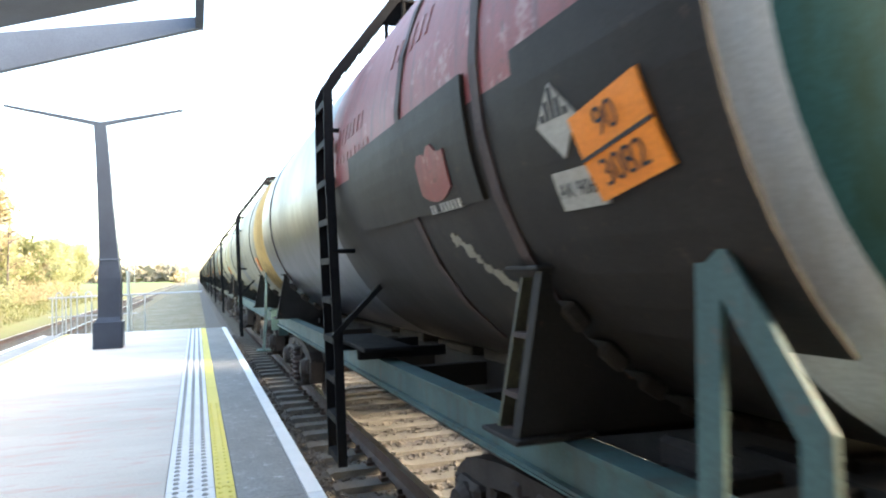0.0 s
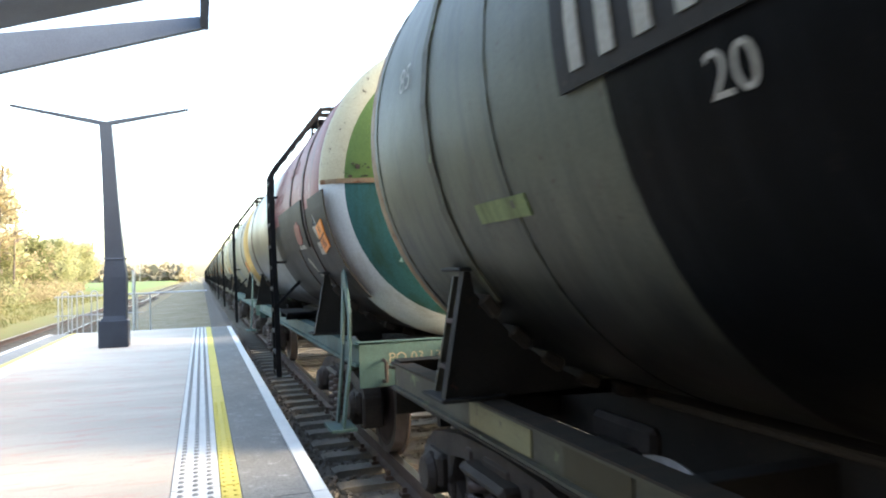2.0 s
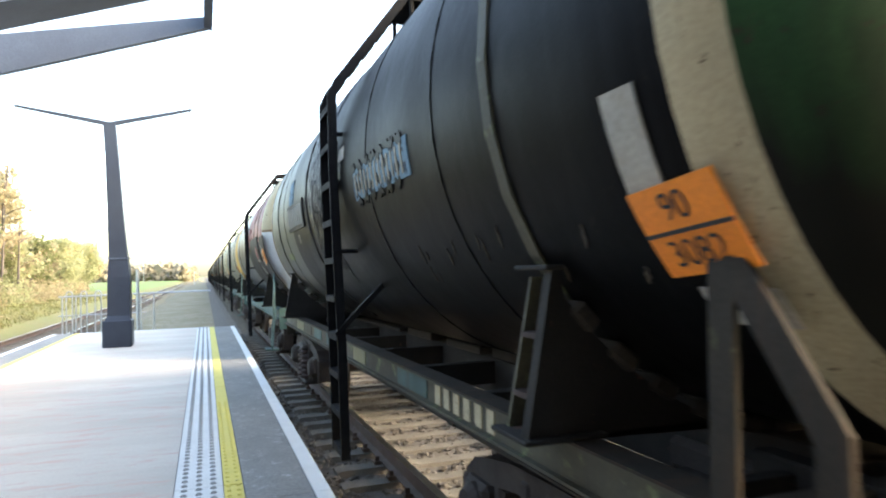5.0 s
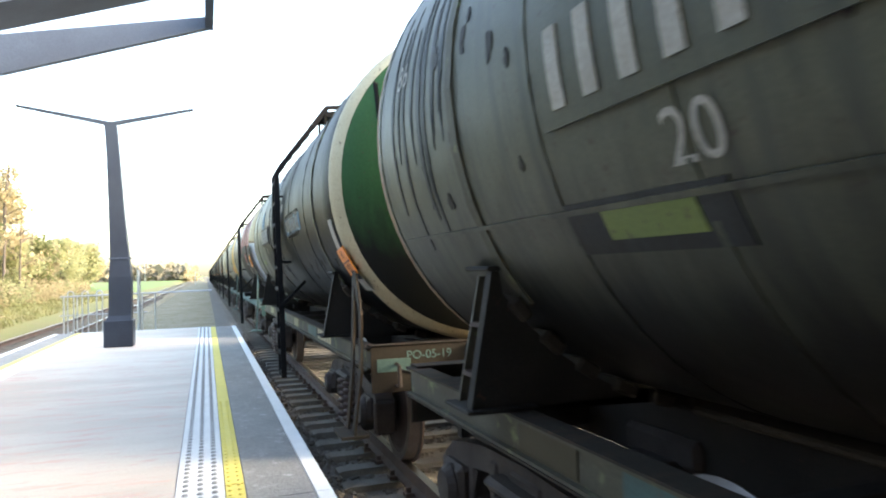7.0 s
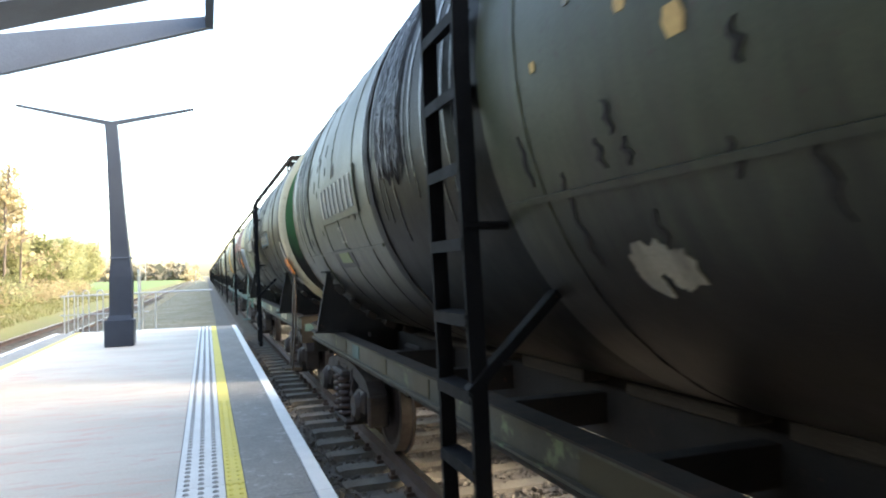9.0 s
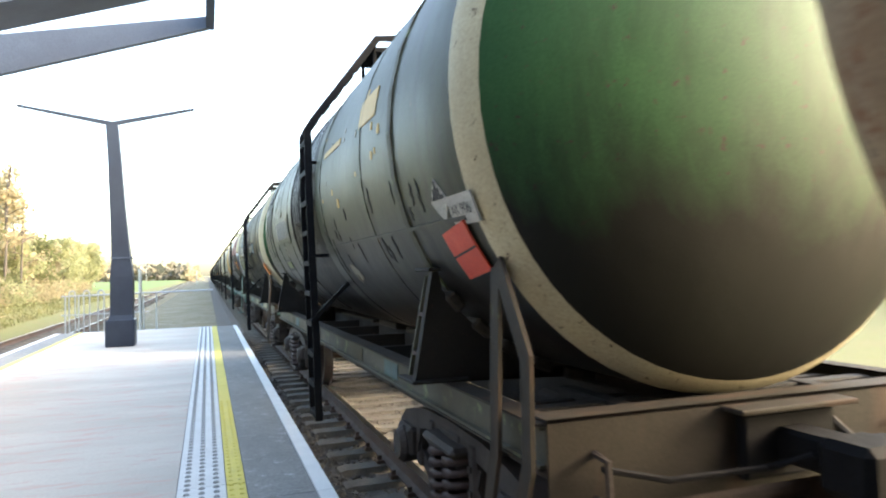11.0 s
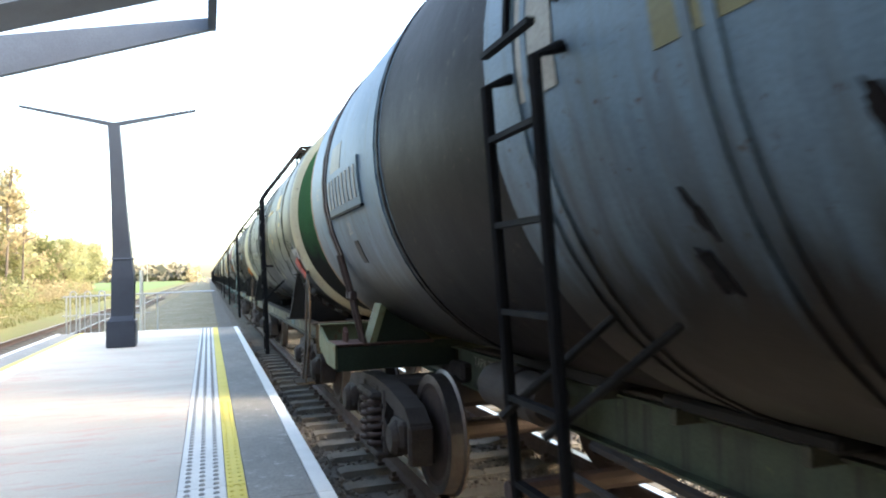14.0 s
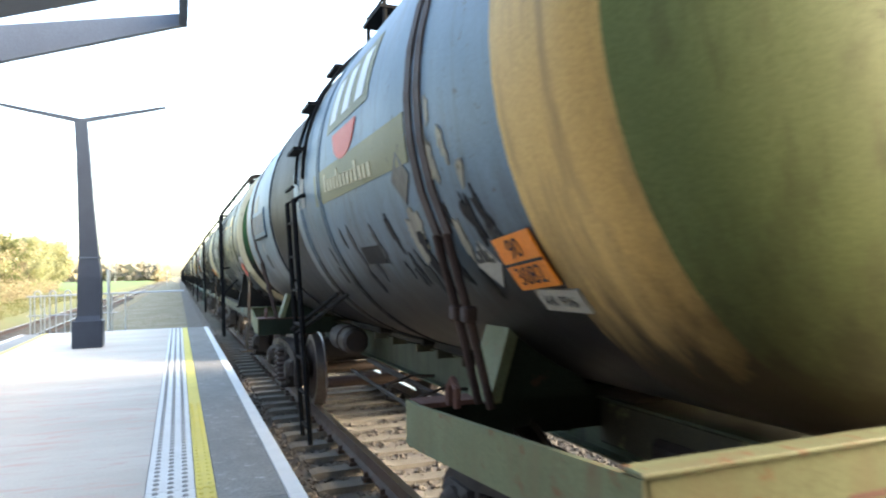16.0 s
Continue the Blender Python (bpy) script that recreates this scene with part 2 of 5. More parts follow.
def build_track(index, cx, z, y0, y1):
    holder = blank("railway_track", pose(cx, 0, z))
    tagged(holder, "rusty broad-gauge track on concrete sleepers in dark ballast" if index == 0 else "disused-looking second track with rusty rails and pale ballast", "railway track", kind="structure")
    bm = bmesh.new()
    prism(bm, [(-2.4, -0.5), (-1.62, -0.24), (1.62, -0.24), (2.4, -0.5)], "y", y0, y1)
    part("ballast_bed", bm, M["ballast"] if index == 0 else M["gravel"], holder)
    for side in (-1, 1):
        bm = bmesh.new()
        prism(bm, rail_profile(side * 0.796), "y", y0, y1)
        bm.faces.ensure_lookup_table()
        for f in bm.faces:
            f.material_index = 1 if f.calc_center_median().z > -0.002 else 0
        part("rail", bm, [M["rail"], M["rail_top"]], holder, "rusty rail with a polished head")
    # sleepers
    bm = bmesh.new()
    vs = prism(bm, [(-1.35, -0.30), (-1.35, -0.185), (-1.30, -0.172), (-0.62, -0.172), (-0.5, -0.20), (0.5, -0.20), (0.62, -0.172), (1.30, -0.172), (1.35, -0.185), (1.35, -0.30)], "y", -0.125, 0.125)
    for v in vs:
        if v.co.z > -0.25:
            v.co.y *= 0.8
    if index == 0:
        first = part("sleeper", bm, M["sleeper"], holder)
        first.matrix_basis = pose(0, -9.0, 0)
        rng = random.Random(5)
        k = 0
        y = -9.0 + 0.545
        while k < 280:
            share("sleeper", first.data, holder, pose(rng.uniform(-.02, .02), y + rng.uniform(-.02, .02), rng.uniform(-.012, .004), 0, 0, rng.uniform(-.8, .8)))
            y += 0.545
            k += 1
        bolts = bmesh.new()
        y = -1.0
        while y < 45:
            for side in (-1, 1):
                for off in (-0.11, 0.11):
                    x = side * 0.796 + off
                    box(bolts, x - .035, x + .035, y - .05, y + .05, -0.175, -0.14)
                    box(bolts, x - .02, x + .02, y - .02, y + .02, -0.14, -0.095)
            y = round((y + 0.545 + 9.0) / 0.545) * 0.545 - 9.0
        ob = part("rail_fastening", bolts, M["rail"], holder)
        tagged(ob, kind="stuff")
    else:
        me = bpy.data.meshes.new("tmp")
        bm.to_mesh(me)
        bm.free()
        big = bmesh.new()
        for k in range(140):
            off = len(big.verts)
            big.from_mesh(me)
            big.verts.ensure_lookup_table()
            for v in big.verts[off:]:
                v.co.y += 4 + k * 0.56
                v.co.z -= 0.01
        ob = part("sleeper", big, M["sleeper"], holder)
        tagged(ob, kind="stuff")
    return holder


def stones(name, count, region, zf, size, parent, material, seed):
    """Loose ballast stones: squashed, jittered octahedra in one mesh."""
    rng = np.random.RandomState(seed)
    base = np.array([(1, 0, 0), (-1, 0, 0), (0, 1, 0), (0, -1, 0), (0, 0, 1), (0, 0, -1)], float)
    tri = np.array([(0, 2, 4), (2, 1, 4), (1, 3, 4), (3, 0, 4), (2, 0, 5), (1, 2, 5), (3, 1, 5), (0, 3, 5)])
    verts, faces = [], []
    for i in range(count):
        x, y = region(rng)
        s = size * rng.uniform(0.55, 1.25)
        a = rng.uniform(0, math.tau)
        c, sn = math.cos(a), math.sin(a)
        p = base * (s * rng.uniform(.7, 1.3), s * rng.uniform(.6, 1.1), s * rng.uniform(.5, .9)) + rng.normal(0, s * .16, (6, 3))
        p = p @ np.array([(c, -sn, 0), (sn, c, 0), (0, 0, 1)])
        t = rng.uniform(-.5, .5)
        p = p @ np.array([(1, 0, 0), (0, math.cos(t), -math.sin(t)), (0, math.sin(t), math.cos(t))])
        verts.append(p + (x, y, zf(x, y, rng)))
        faces.append(tri + 6 * i)
    me = bpy.data.meshes.new(name)
    me.from_pydata(np.vstack(verts).tolist(), [], np.vstack(faces).tolist())
    me.materials.append(material)
    ob = new(name, me)
    ob.parent = parent
    tagged(ob, kind="stuff")
    return ob


def build_platform():
    holder = blank("platform")
    tagged(holder, "low concrete island platform with tactile strips and white edge lines", "platform", kind="structure")
    y0 = -14.0
    bm = bmesh.new()
    box(bm, LEFT_EDGE, EDGE, y0, PEND, -0.6, PZ - 0.012)
    part("platform_body", bm, M["kerb"], holder)
    bm = bmesh.new()
    box(bm, -5.62, -2.775, y0, PEND - .12, PZ - .05, PZ)
    part("concrete_deck", bm, M["concrete"], holder, "pale scuffed concrete with worn reddish paint")
    bm = bmesh.new()
    box(bm, -5.62, -2.775, PEND - .118, PEND, PZ - .05, PZ + .004)
    part("end_kerb", bm, M["white_line"], holder)

    def strip_piece(name, xa, xb, length, z, material, skew=0.0):
        first = None
        rng = random.Random(int(abs(xa) * 100))
        y = PEND - length
        while y > y0:
            if first is None:
                b = bmesh.new()
                box(b, xa + .002, xb - .002, .004, length - .004, PZ - .06, z, bevel=.004)
                first = part(name, b, material, holder)
                first.matrix_basis = pose(0, y, 0)
            else:
                share(name, first.data, holder, pose(0, y, rng.uniform(-.004, .002)))
            y -= length
    for s, mirror in ((0, False), (1, True)):
        def X(x):
            return (EDGE + LEFT_EDGE) - x if mirror else x
        for name, a, b, ln, z, m in (("tactile_slab", -2.77, -2.425, 2.40, PZ + .006, M["tactile"]), ("yellow_slab", -2.423, -2.283, 2.40, PZ + .006, M["yellow"]),
                                     ("asphalt_strip", -2.281, -1.812, 2.46, PZ + .001, M["asphalt"]), ("edge_stone", -1.81, EDGE + .004, 2.46, PZ + .007, M["white_line"])):
            xa, xb = sorted((X(a), X(b)))
            strip_piece(name, xa, xb, ln, z, m)
        if not mirror:
            d = bmesh.new()
            y = 3.0
            while y < PEND - .05:
                for x in (-2.70, -2.597, -2.495):
                    vs = bmesh.ops.create_cone(d, cap_ends=True, segments=7, radius1=.028, radius2=.016, depth=.014)["verts"]
                    for v in vs:
                        v.co += Vector((x, y, PZ + .011))
                y += .118
            tagged(part("tactile_dome", d, M["dome"], holder), kind="stuff")
            d = bmesh.new()
            y = 3.0
            while y < 9:
                for x in (-2.39, -2.32):
                    vs = bmesh.ops.create_cone(d, cap_ends=True, segments=6, radius1=.02, radius2=.012, depth=.01)["verts"]
                    for v in vs:
                        v.co += Vector((x, y, PZ + .010))
                y += .118
            tagged(part("yellow_dome", d, M["yellow"], holder), kind="stuff")


def build_pole():
    holder = blank("canopy", pose(-4.44, 17.35, PZ))
    tagged(holder, "butterfly canopy on one dark tapered steel column", "canopy")
    bm = bmesh.new()
    box(bm, -.31, .31, -.28, .28, 0.0, 0.62, bevel=.02)
    part("plinth", bm, M["pole"], holder, "dark square foot of the column")
    bm = bmesh.new()
    prof = [(0.60, .27, 0.0), (0.72, .235, .03), (1.6, .235, .04), (2.0, .20, .03), (3.2, .165, -.03), (4.4, .14, -.09), (5.15, .13, -.14)]
    rings = []
    for z, h, dx in prof:
        rings.append([bm.verts.new((dx + a * h, b * h, z)) for a, b in ((-1, -1), (1, -1), (1, 1), (-1, 1))])
    for a, b in zip(rings, rings[1:]):
        for i in range(4):
            bm.faces.new([a[i], a[(i + 1) % 4], b[(i + 1) % 4], b[i]])
    bm.faces.new(rings[0][::-1])
    bm.faces.new(rings[-1])
    part("column", bm, M["pole"], holder, "tapered dark blue-grey steel column")
    bm = bmesh.new()
    box(bm, -.2, .27, -.24, .24, 2.02, 2.05)
    part("band", bm, M["fascia"], holder)
    for sx, tip in ((-1, -2.07), (1, 1.66)):
        bm = bmesh.new()
        prism(bm, [(-.14, 5.12), (tip, 5.47 if sx < 0 else 5.58), (tip, 5.52 if sx < 0 else 5.63), (-.14, 5.22)], "y", -.05, .05)
        part("roof_beam", bm, M["pole"], holder, "thin dark steel roof beam")


def build_near_canopy():
    holder = blank("canopy", pose(-5.3, 0, 0))
    tagged(holder, "grey steel canopy frame with tapered beams", "canopy")
    # tapered beams from the column line to the track side
    for y in (11.6,):
        bm = bmesh.new()
        prism(bm, [(-2.6, 4.10), (0, 4.87), (2.90, 5.83), (2.90, 6.015), (0, 5.46), (-2.6, 4.98)], "y", y - .06, y + .06)
        part("roof_beam", bm, M["fascia"], holder, "tapered grey steel beam")
    bm = bmesh.new()
    box(bm, 2.80, 2.93, -14.0, 11.66, 5.82, 6.08)
    part("edge_beam", bm, M["fascia"], holder)
    # The deck is out of view, added and cut off to shade near wagons.
    for name, lab, ya, yb in (("roof_deck", "unseen blue-grey roof deck added to shade the near wagons", -14.0, 1.8), ("roof_beam", "deep grey steel beam", 9.2, 10.05)):
        bm = bmesh.new()
        prism(bm, [(-2.6, 4.14), (0, 4.91), (2.78, 5.83), (2.78, 6.05), (0, 5.52), (-2.6, 5.04)], "y", ya, yb)
        part(name, bm, M["fascia"], holder, lab)
    for y in (9.0, -2.0):
        bm = bmesh.new()
        box(bm, -1.45, -1.05, y - .2, y + .2, PZ, 4.75, bevel=.03)
        part("column", bm, M["pole"], holder)


def build_railing():
    holder = blank("railing", pose(0, PEND + .06, 0))
    tagged(holder, "galvanised pipe railing across the platform end", "railing")
    xs = [-6.45, -6.1, -5.2, -4.36, -4.0]
    bm = bmesh.new()
    tube(bm, [(-6.55, 0, 1.27), (-2.38, 0, 1.335)], .024)
    part("top_rail", bm, M["galv"], holder)
    bm = bmesh.new()
    tube(bm, [(-6.55, 0, .72), (-4.2, 0, .74)], .016)
    part("middle_rail", bm, M["galv"], holder)
    for x in xs:
        bm = bmesh.new()
        tube(bm, [(x, 0, -.55), (x, 0, 1.29)], .022)
        part("post", bm, M["galv"], holder)
    p = blank("sign_post", pose(-4.46, PEND + .2, 0))
    tagged(p, "thin galvanised steel post behind the railing", "post")
    bm = bmesh.new()
    tube(bm, [(0, 0, -.5), (0, 0, 2.02)], .05)
    part("pole", bm, M["galv"], p)
    for i in range(4):
        x = -6.33 + .385 * i
        h = blank("pipe_hoop", pose(x, PEND + .42, -.42))
        tagged(h, "bent galvanised pipe hoop set in the ground", "hoop", "row of hoops")
        bm = bmesh.new()
        tube(bm, [(-.08, 0, 0), (-.08, 0, 1.76)] + [(-.08 * math.cos(a), 0, 1.76 + .08 * math.sin(a)) for a in (.5, 1.05, 1.57, 2.1, 2.65)] + [(.08, 0, 1.76), (.08, 0, 0)], .02)
        part("pipe", bm, M["galv"], h)


build_ground()
TRACK = build_track(0, *TRACKS[0], -40.0, 700.0)
TRACK2 = build_track(1, *TRACKS[1], -20.0, 700.0)
build_platform()
build_pole()
build_near_canopy()
build_railing()
# Unseen walls, added to cut sky light and reflections on the near wagons.
bm = bmesh.new()
box(bm, -6.62, -6.45, -14.0, 14.0, PZ, 4.2)
box(bm, -6.45, -2.6, -14.0, -13.85, PZ, 4.6)
tagged(part("wall_west", bm, M["fascia"]), "plain dark wall added out of view to block sky light", "wall", kind="structure")


# ---- tank wagons ----
TR, TZ, TL, DISH = 1.5, 2.6, 5.10, 0.42
HALF = 5.42


def on_tank(y, z, out=0.0, r=TR, zc=TZ):
    """A point on the tank's platform side at height z."""
    a = math.asin(max(-1, min(1, (z - zc) / r)))
    return Vector((-(r + out) * math.cos(a), y, zc + (r + out) * math.sin(a)))


def wrap(y0, z0, r=TR, tilt=0.0):
    """Lays flat lettering (u right, v up) round the tank's platform side."""
    a0 = math.asin((z0 - TZ) / r)
    ct, stt = math.cos(tilt), math.sin(tilt)

    def place(u, v, w):
        u, v = u * ct - v * stt, u * stt + v * ct
        a = a0 + v / r
        return Vector((-(r + w) * math.cos(a), y0 - u, TZ + (r + w) * math.sin(a)))
    return place


def patch(w, h, place, thick=0.006, nu=2, nv=8, shape=None):
    """A thin curved plate w by h; shape maps unit square to (u, v)."""
    bm = bmesh.new()
    rows = []
    for k in range(2):
        g = []
        for j in range(nv + 1):
            row = []
            for i in range(nu + 1):
                s, t = i / nu - .5, j / nv - .5
                u, v = shape(s, t) if shape else (s * w, t * h)
                row.append(bm.verts.new(place(u, v, thick * k)))
            g.append(row)
        rows.append(g)
    for k in (0, 1):
        for j in range(nv):
            for i in range(nu):
                bm.faces.new([rows[k][j][i], rows[k][j][i + 1], rows[k][j + 1][i + 1], rows[k][j + 1][i]])
    rim = [(0, i) for i in range(nu + 1)] + [(j, nu) for j in range(1, nv + 1)] + [(nv, i) for i in range(nu - 1, -1, -1)] + [(j, 0) for j in range(nv - 1, 0, -1)]
    for a, b in zip(rim, rim[1:] + rim[:1]):
        bm.faces.new([rows[0][a[0]][a[1]], rows[0][b[0]][b[1]], rows[1][b[0]][b[1]], rows[1][a[0]][a[1]]])
    return bm


def ragged(w, h, seed):
    """Maps the unit square to a torn, uneven patch about w by h."""
    def shape(s, t):
        a, r = math.atan2(t, s), 2 * max(abs(s), abs(t))
        k = .78 + .55 * noise.noise((math.cos(a) * 1.6, math.sin(a) * 1.6, seed)) + .22 * noise.noise((math.cos(a) * 4, math.sin(a) * 4, seed + 3))
        return .5 * w * r * k * math.cos(a), .5 * h * r * k * math.sin(a)
    return shape


def tank_shell(zone, mats, length=TL, front=None):
    front = front or length
    prof = []
    n = 9
    for k in range(n):
        a = (k + .02) / n * math.pi / 2
        prof.append((-length - DISH * math.cos(a), TR * math.sin(a) * (1 if k else 1)))
    ys = sorted({-length + i * ((front + length) / 24) for i in range(25)} | {c for c in (-4.0, -3.0, -1.06, 0.0, 1.04, 1.9, 2.25, 3.0)} | {front - .09})
    ys = [y for i, y in enumerate(ys) if i == 0 or y - ys[i - 1] > .02]
    prof += [(y, TR) for y in ys]
    prof += [(front - length - s, r) for s, r in prof[:n][::-1]]
    bm = bmesh.new()

    def slots(j, ang):
        (s0, r0), (s1, r1) = prof[j], prof[j + 1]
        return zone((s0 + s1) / 2, (r0 + r1) / 2, TZ + (r0 + r1) / 2 * math.sin(ang))
    rings = lathe(bm, prof, "y", (0, 0, TZ), 64, slots)
    bm.faces.new(rings[0][::-1]).material_index = zone(-length - DISH, 0, TZ + .01)
    bm.faces.new(rings[-1]).material_index = zone(front + DISH, 0, TZ + .01)
    return bm


SHARED = {}


def bogie(parent, y, rot=0.0):
    """A three-piece freight bogie: two side frames with springs and boxes, bolster, two wheelsets."""
    if "side_frame" not in SHARED:
        part_me = bmesh.new()
        # curved top chord over both boxes, as a bent box bar
        top = [(-1.20, .50), (-1.16, .62), (-1.02, .715), (-.80, .76), (-.52, .80), (0, .82), (.52, .80), (.80, .76), (1.02, .715), (1.16, .62), (1.20, .50)]
        low = [(y * .915, z - .13) for y, z in top]
        low[0], low[-1] = (-1.10, .44), (1.10, .44)
        prism(part_me, top + low[::-1], "x", -.085, .085)
        for s in (-1, 1):
            # end plate, jaw of the axle box, column by the spring, diagonal to the spring seat
            box(part_me, -.10, .10, s * 1.16 - .035, s * 1.16 + .035, .30, .60, bevel=.018)
            box(part_me, -.085, .085, s * .72 - .045, s * .72 + .045, .36, .72, bevel=.015)
            prism(part_me, [(s * .74, .40), (s * .74, .52), (s * .40, .30), (s * .36, .18)], "x", -.06, .06)
            box(part_me, -.10, .10, s * .37 - .05, s * .37 + .05, .20, .76, bevel=.018)
            for z in (.34, .48, .62):
                box(part_me, -.115, -.10, s * .37 - .018, s * .37 + .018, z - .018, z + .018)
            tube(part_me, [(-.11, s * .55, .66), (-.13, s * .55, .56), (-.12, s * .60, .50)], .016, 6)
        box(part_me, -.16, .10, -.34, .34, .155, .215, bevel=.02)
        box(part_me, -.19, .06, -.29, .29, .655, .72, bevel=.025)
        bmesh.ops.recalc_face_normals(part_me, faces=part_me.faces)
        SHARED["side_frame"] = part("side_frame", part_me, M["bogie"]).data
        bm = bmesh.new()
        turns = 6
        path = []
        for k in range(turns * 12 + 1):
            a = k / 12 * math.tau
            path.append((.10 * math.cos(a), .10 * math.sin(a), .22 + .43 * k / (turns * 12)))
        tube(bm, path, .027, 6)
        SHARED["spring"] = part("spring", bm, M["spring"], smooth=True).data
        bm = bmesh.new()
        lathe(bm, [(-.15, .0), (-.15, .10), (-.11, .135), (.10, .135), (.14, .15), (.14, .0)], "x", (0, 0, .475), 16)
        box(bm, -.10, .12, -.16, .16, .40, .62, bevel=.03)
        SHARED["axle_box"] = part("axle_box", bm, M["bogie"]).data
        bm = bmesh.new()
        box(bm, -1.12, 1.12, -.20, .20, .50, .80, bevel=.05)
        box(bm, -.35, .35, -.3, .3, .76, .92, bevel=.03)
        SHARED["bolster"] = part("bolster", bm, M["bogie"]).data
        bm = bmesh.new()

        def wheel_slots(j, a):
            return 1 if j in (3, 4, 5) else 0
        for s in (-1, 1):
            lathe(bm, [(s * .86, .12), (s * .86, .13), (s * .845, .36), (s * .855, .40), (s * .855, .468), (s * .755, .475), (s * .74, .505), (s * .725, .50), (s * .725, .40), (s * .76, .36), (s * .74, .13), (s * .74, .08)], "x", (0, 0, 0), 36, wheel_slots)
            for k in range(6):
                a = k * math.tau / 6
                box(bm, s * .80 - .02, s * .80 + .02, -.02, .02, .16, .34, Matrix.Rotation(a, 4, "X"))
        lathe(bm, [(-1.0, .0), (-1.0, .08), (-.72, .085), (-.6, .075), (.6, .075), (.72, .085), (1.0, .08), (1.0, .0)], "x", (0, 0, 0), 14)
        SHARED["wheelset"] = part("wheelset", bm, [M["wheel"], M["tread"]], smooth=False).data
        bm = bmesh.new()
        for s in (-1, 1):
            box(bm, s * .80 - .04, s * .80 + .04, -.05, .05, -.14, .14, bevel=.02)
        tube(bm, [(-.86, 0, -.05), (.86, 0, -.05)], .03)
        SHARED["brake"] = part("brake_beam", bm, M["bogie"]).data
        for k in ("side_frame", "spring", "axle_box", "bolster", "wheelset", "brake"):
            for o in [o for o in scene.collection.objects if o.data is SHARED[k]]:
                bpy.data.objects.remove(o)
    b = share("bogie_bolster", SHARED["bolster"], parent, pose(0, y, 0), "cast-iron bogie bolster")
    wheels = []
    for s in (-1, 1):
        f = share("side_frame", SHARED["side_frame"], b, pose(s * 1.02, 0, 0), "rusty cast bogie side frame")
        for k in (-.13, .13):
            share("spring", SHARED["spring"], b, pose(s * 1.09, k, 0))
        for k in (-.925, .925):
            share("axle_box", SHARED["axle_box"], b, pose(s * 1.06, k, 0, 0, 0, 0 if s < 0 else 180))
    for k in (-.925, .925):
        wheels.append(share("wheelset", SHARED["wheelset"], parent, pose(0, y + k, .475)))
        share("brake_beam", SHARED["brake"], b, pose(0, k * .42, .47))
    return wheels


def ladder(parent, material, y0, y1, x=-1.55, foot=0.28):
    """Side ladder: two deep flat rails up the side that lean in over the tank's shoulder, step plates between."""
    lo, hi = min(y0, y1), max(y0, y1)
    knee, head = Vector((x, 0, 3.25)), Vector((-.80, 0, 4.24))
    for y in (y0, y1):
        bm = bmesh.new()
        tube(bm, [(x + .06, y, foot), (x + .045, y, 1.2), (x, y, TZ), (x, y, 3.22), (x + .05, y, 3.32), (head.x, y, head.z), (head.x + .25, y, head.z + .02)], 0, flat=(.012, .036))
        part("ladder_rail", bm, material, parent)
    z = foot + .05
    while z < 3.2:
        bm = bmesh.new()
        c = x + .06 * max(0, (TZ - z) / (TZ - foot))
        prism(bm, [(c - .035, z), (c + .045, z + .012), (c + .045, z + .03), (c - .035, z + .02), (c - .035, z - .03), (c - .03, z - .03)], "y", lo, hi)
        part("rung", bm, material, parent)
        z += .31
    for k in range(6):
        p = knee.lerp(head, (k + .5) / 6)
        bm = bmesh.new()
        box(bm, p.x - .035, p.x + .05, lo, hi, p.z - .01, p.z + .012)
        part("rung", bm, material, parent)
    # stays to the tank and a brace to the frame
    for z in (1.95, 2.9):
        bm = bmesh.new()
        tube(bm, [(x, y1, z), (-1.36, y1, z)], .018, 6)
        part("stay", bm, material, parent)
    bm = bmesh.new()
    tube(bm, [(x, y1, 1.28), (-1.16, y1 - .05, 1.68)], 0, flat=(.03, .02))
    part("brace", bm, material, parent)


def strap(parent, material, y, lower=1.35):
    a0 = math.asin((lower - TZ) / TR)
    bm = bmesh.new()
    prof = []
    n = 26
    inner, outer = [], []
    for k in range(n + 1):
        a = a0 + (math.pi - 2 * a0) * k / n
        for lst, r in ((inner, TR), (outer, TR + .014)):
            lst.append([bm.verts.new((-r * math.cos(a), y + d, TZ + r * math.sin(a))) for d in (-.04, .04)])
    for i in range(n):
        bm.faces.new([outer[i][0], outer[i][1], outer[i + 1][1], outer[i + 1][0]])
        for d in (0, 1):
            bm.faces.new([inner[i][d], outer[i][d], outer[i + 1][d], inner[i + 1][d]])
    part("tank_strap", bm, material, parent, "riveted steel strap round the tank")


def hazard_stripes(parent, y, z, lift):
    """Black stripes on the upper half of a hazard diamond."""
    for k in (-2, -1, 0, 1, 2):
        h = .095 - .036 * abs(k)
        part("stripe", patch(.017, h, wrap(y + k * .036, z + .008 + h / 2), lift, 1, 2), M["dark_ink"], parent)


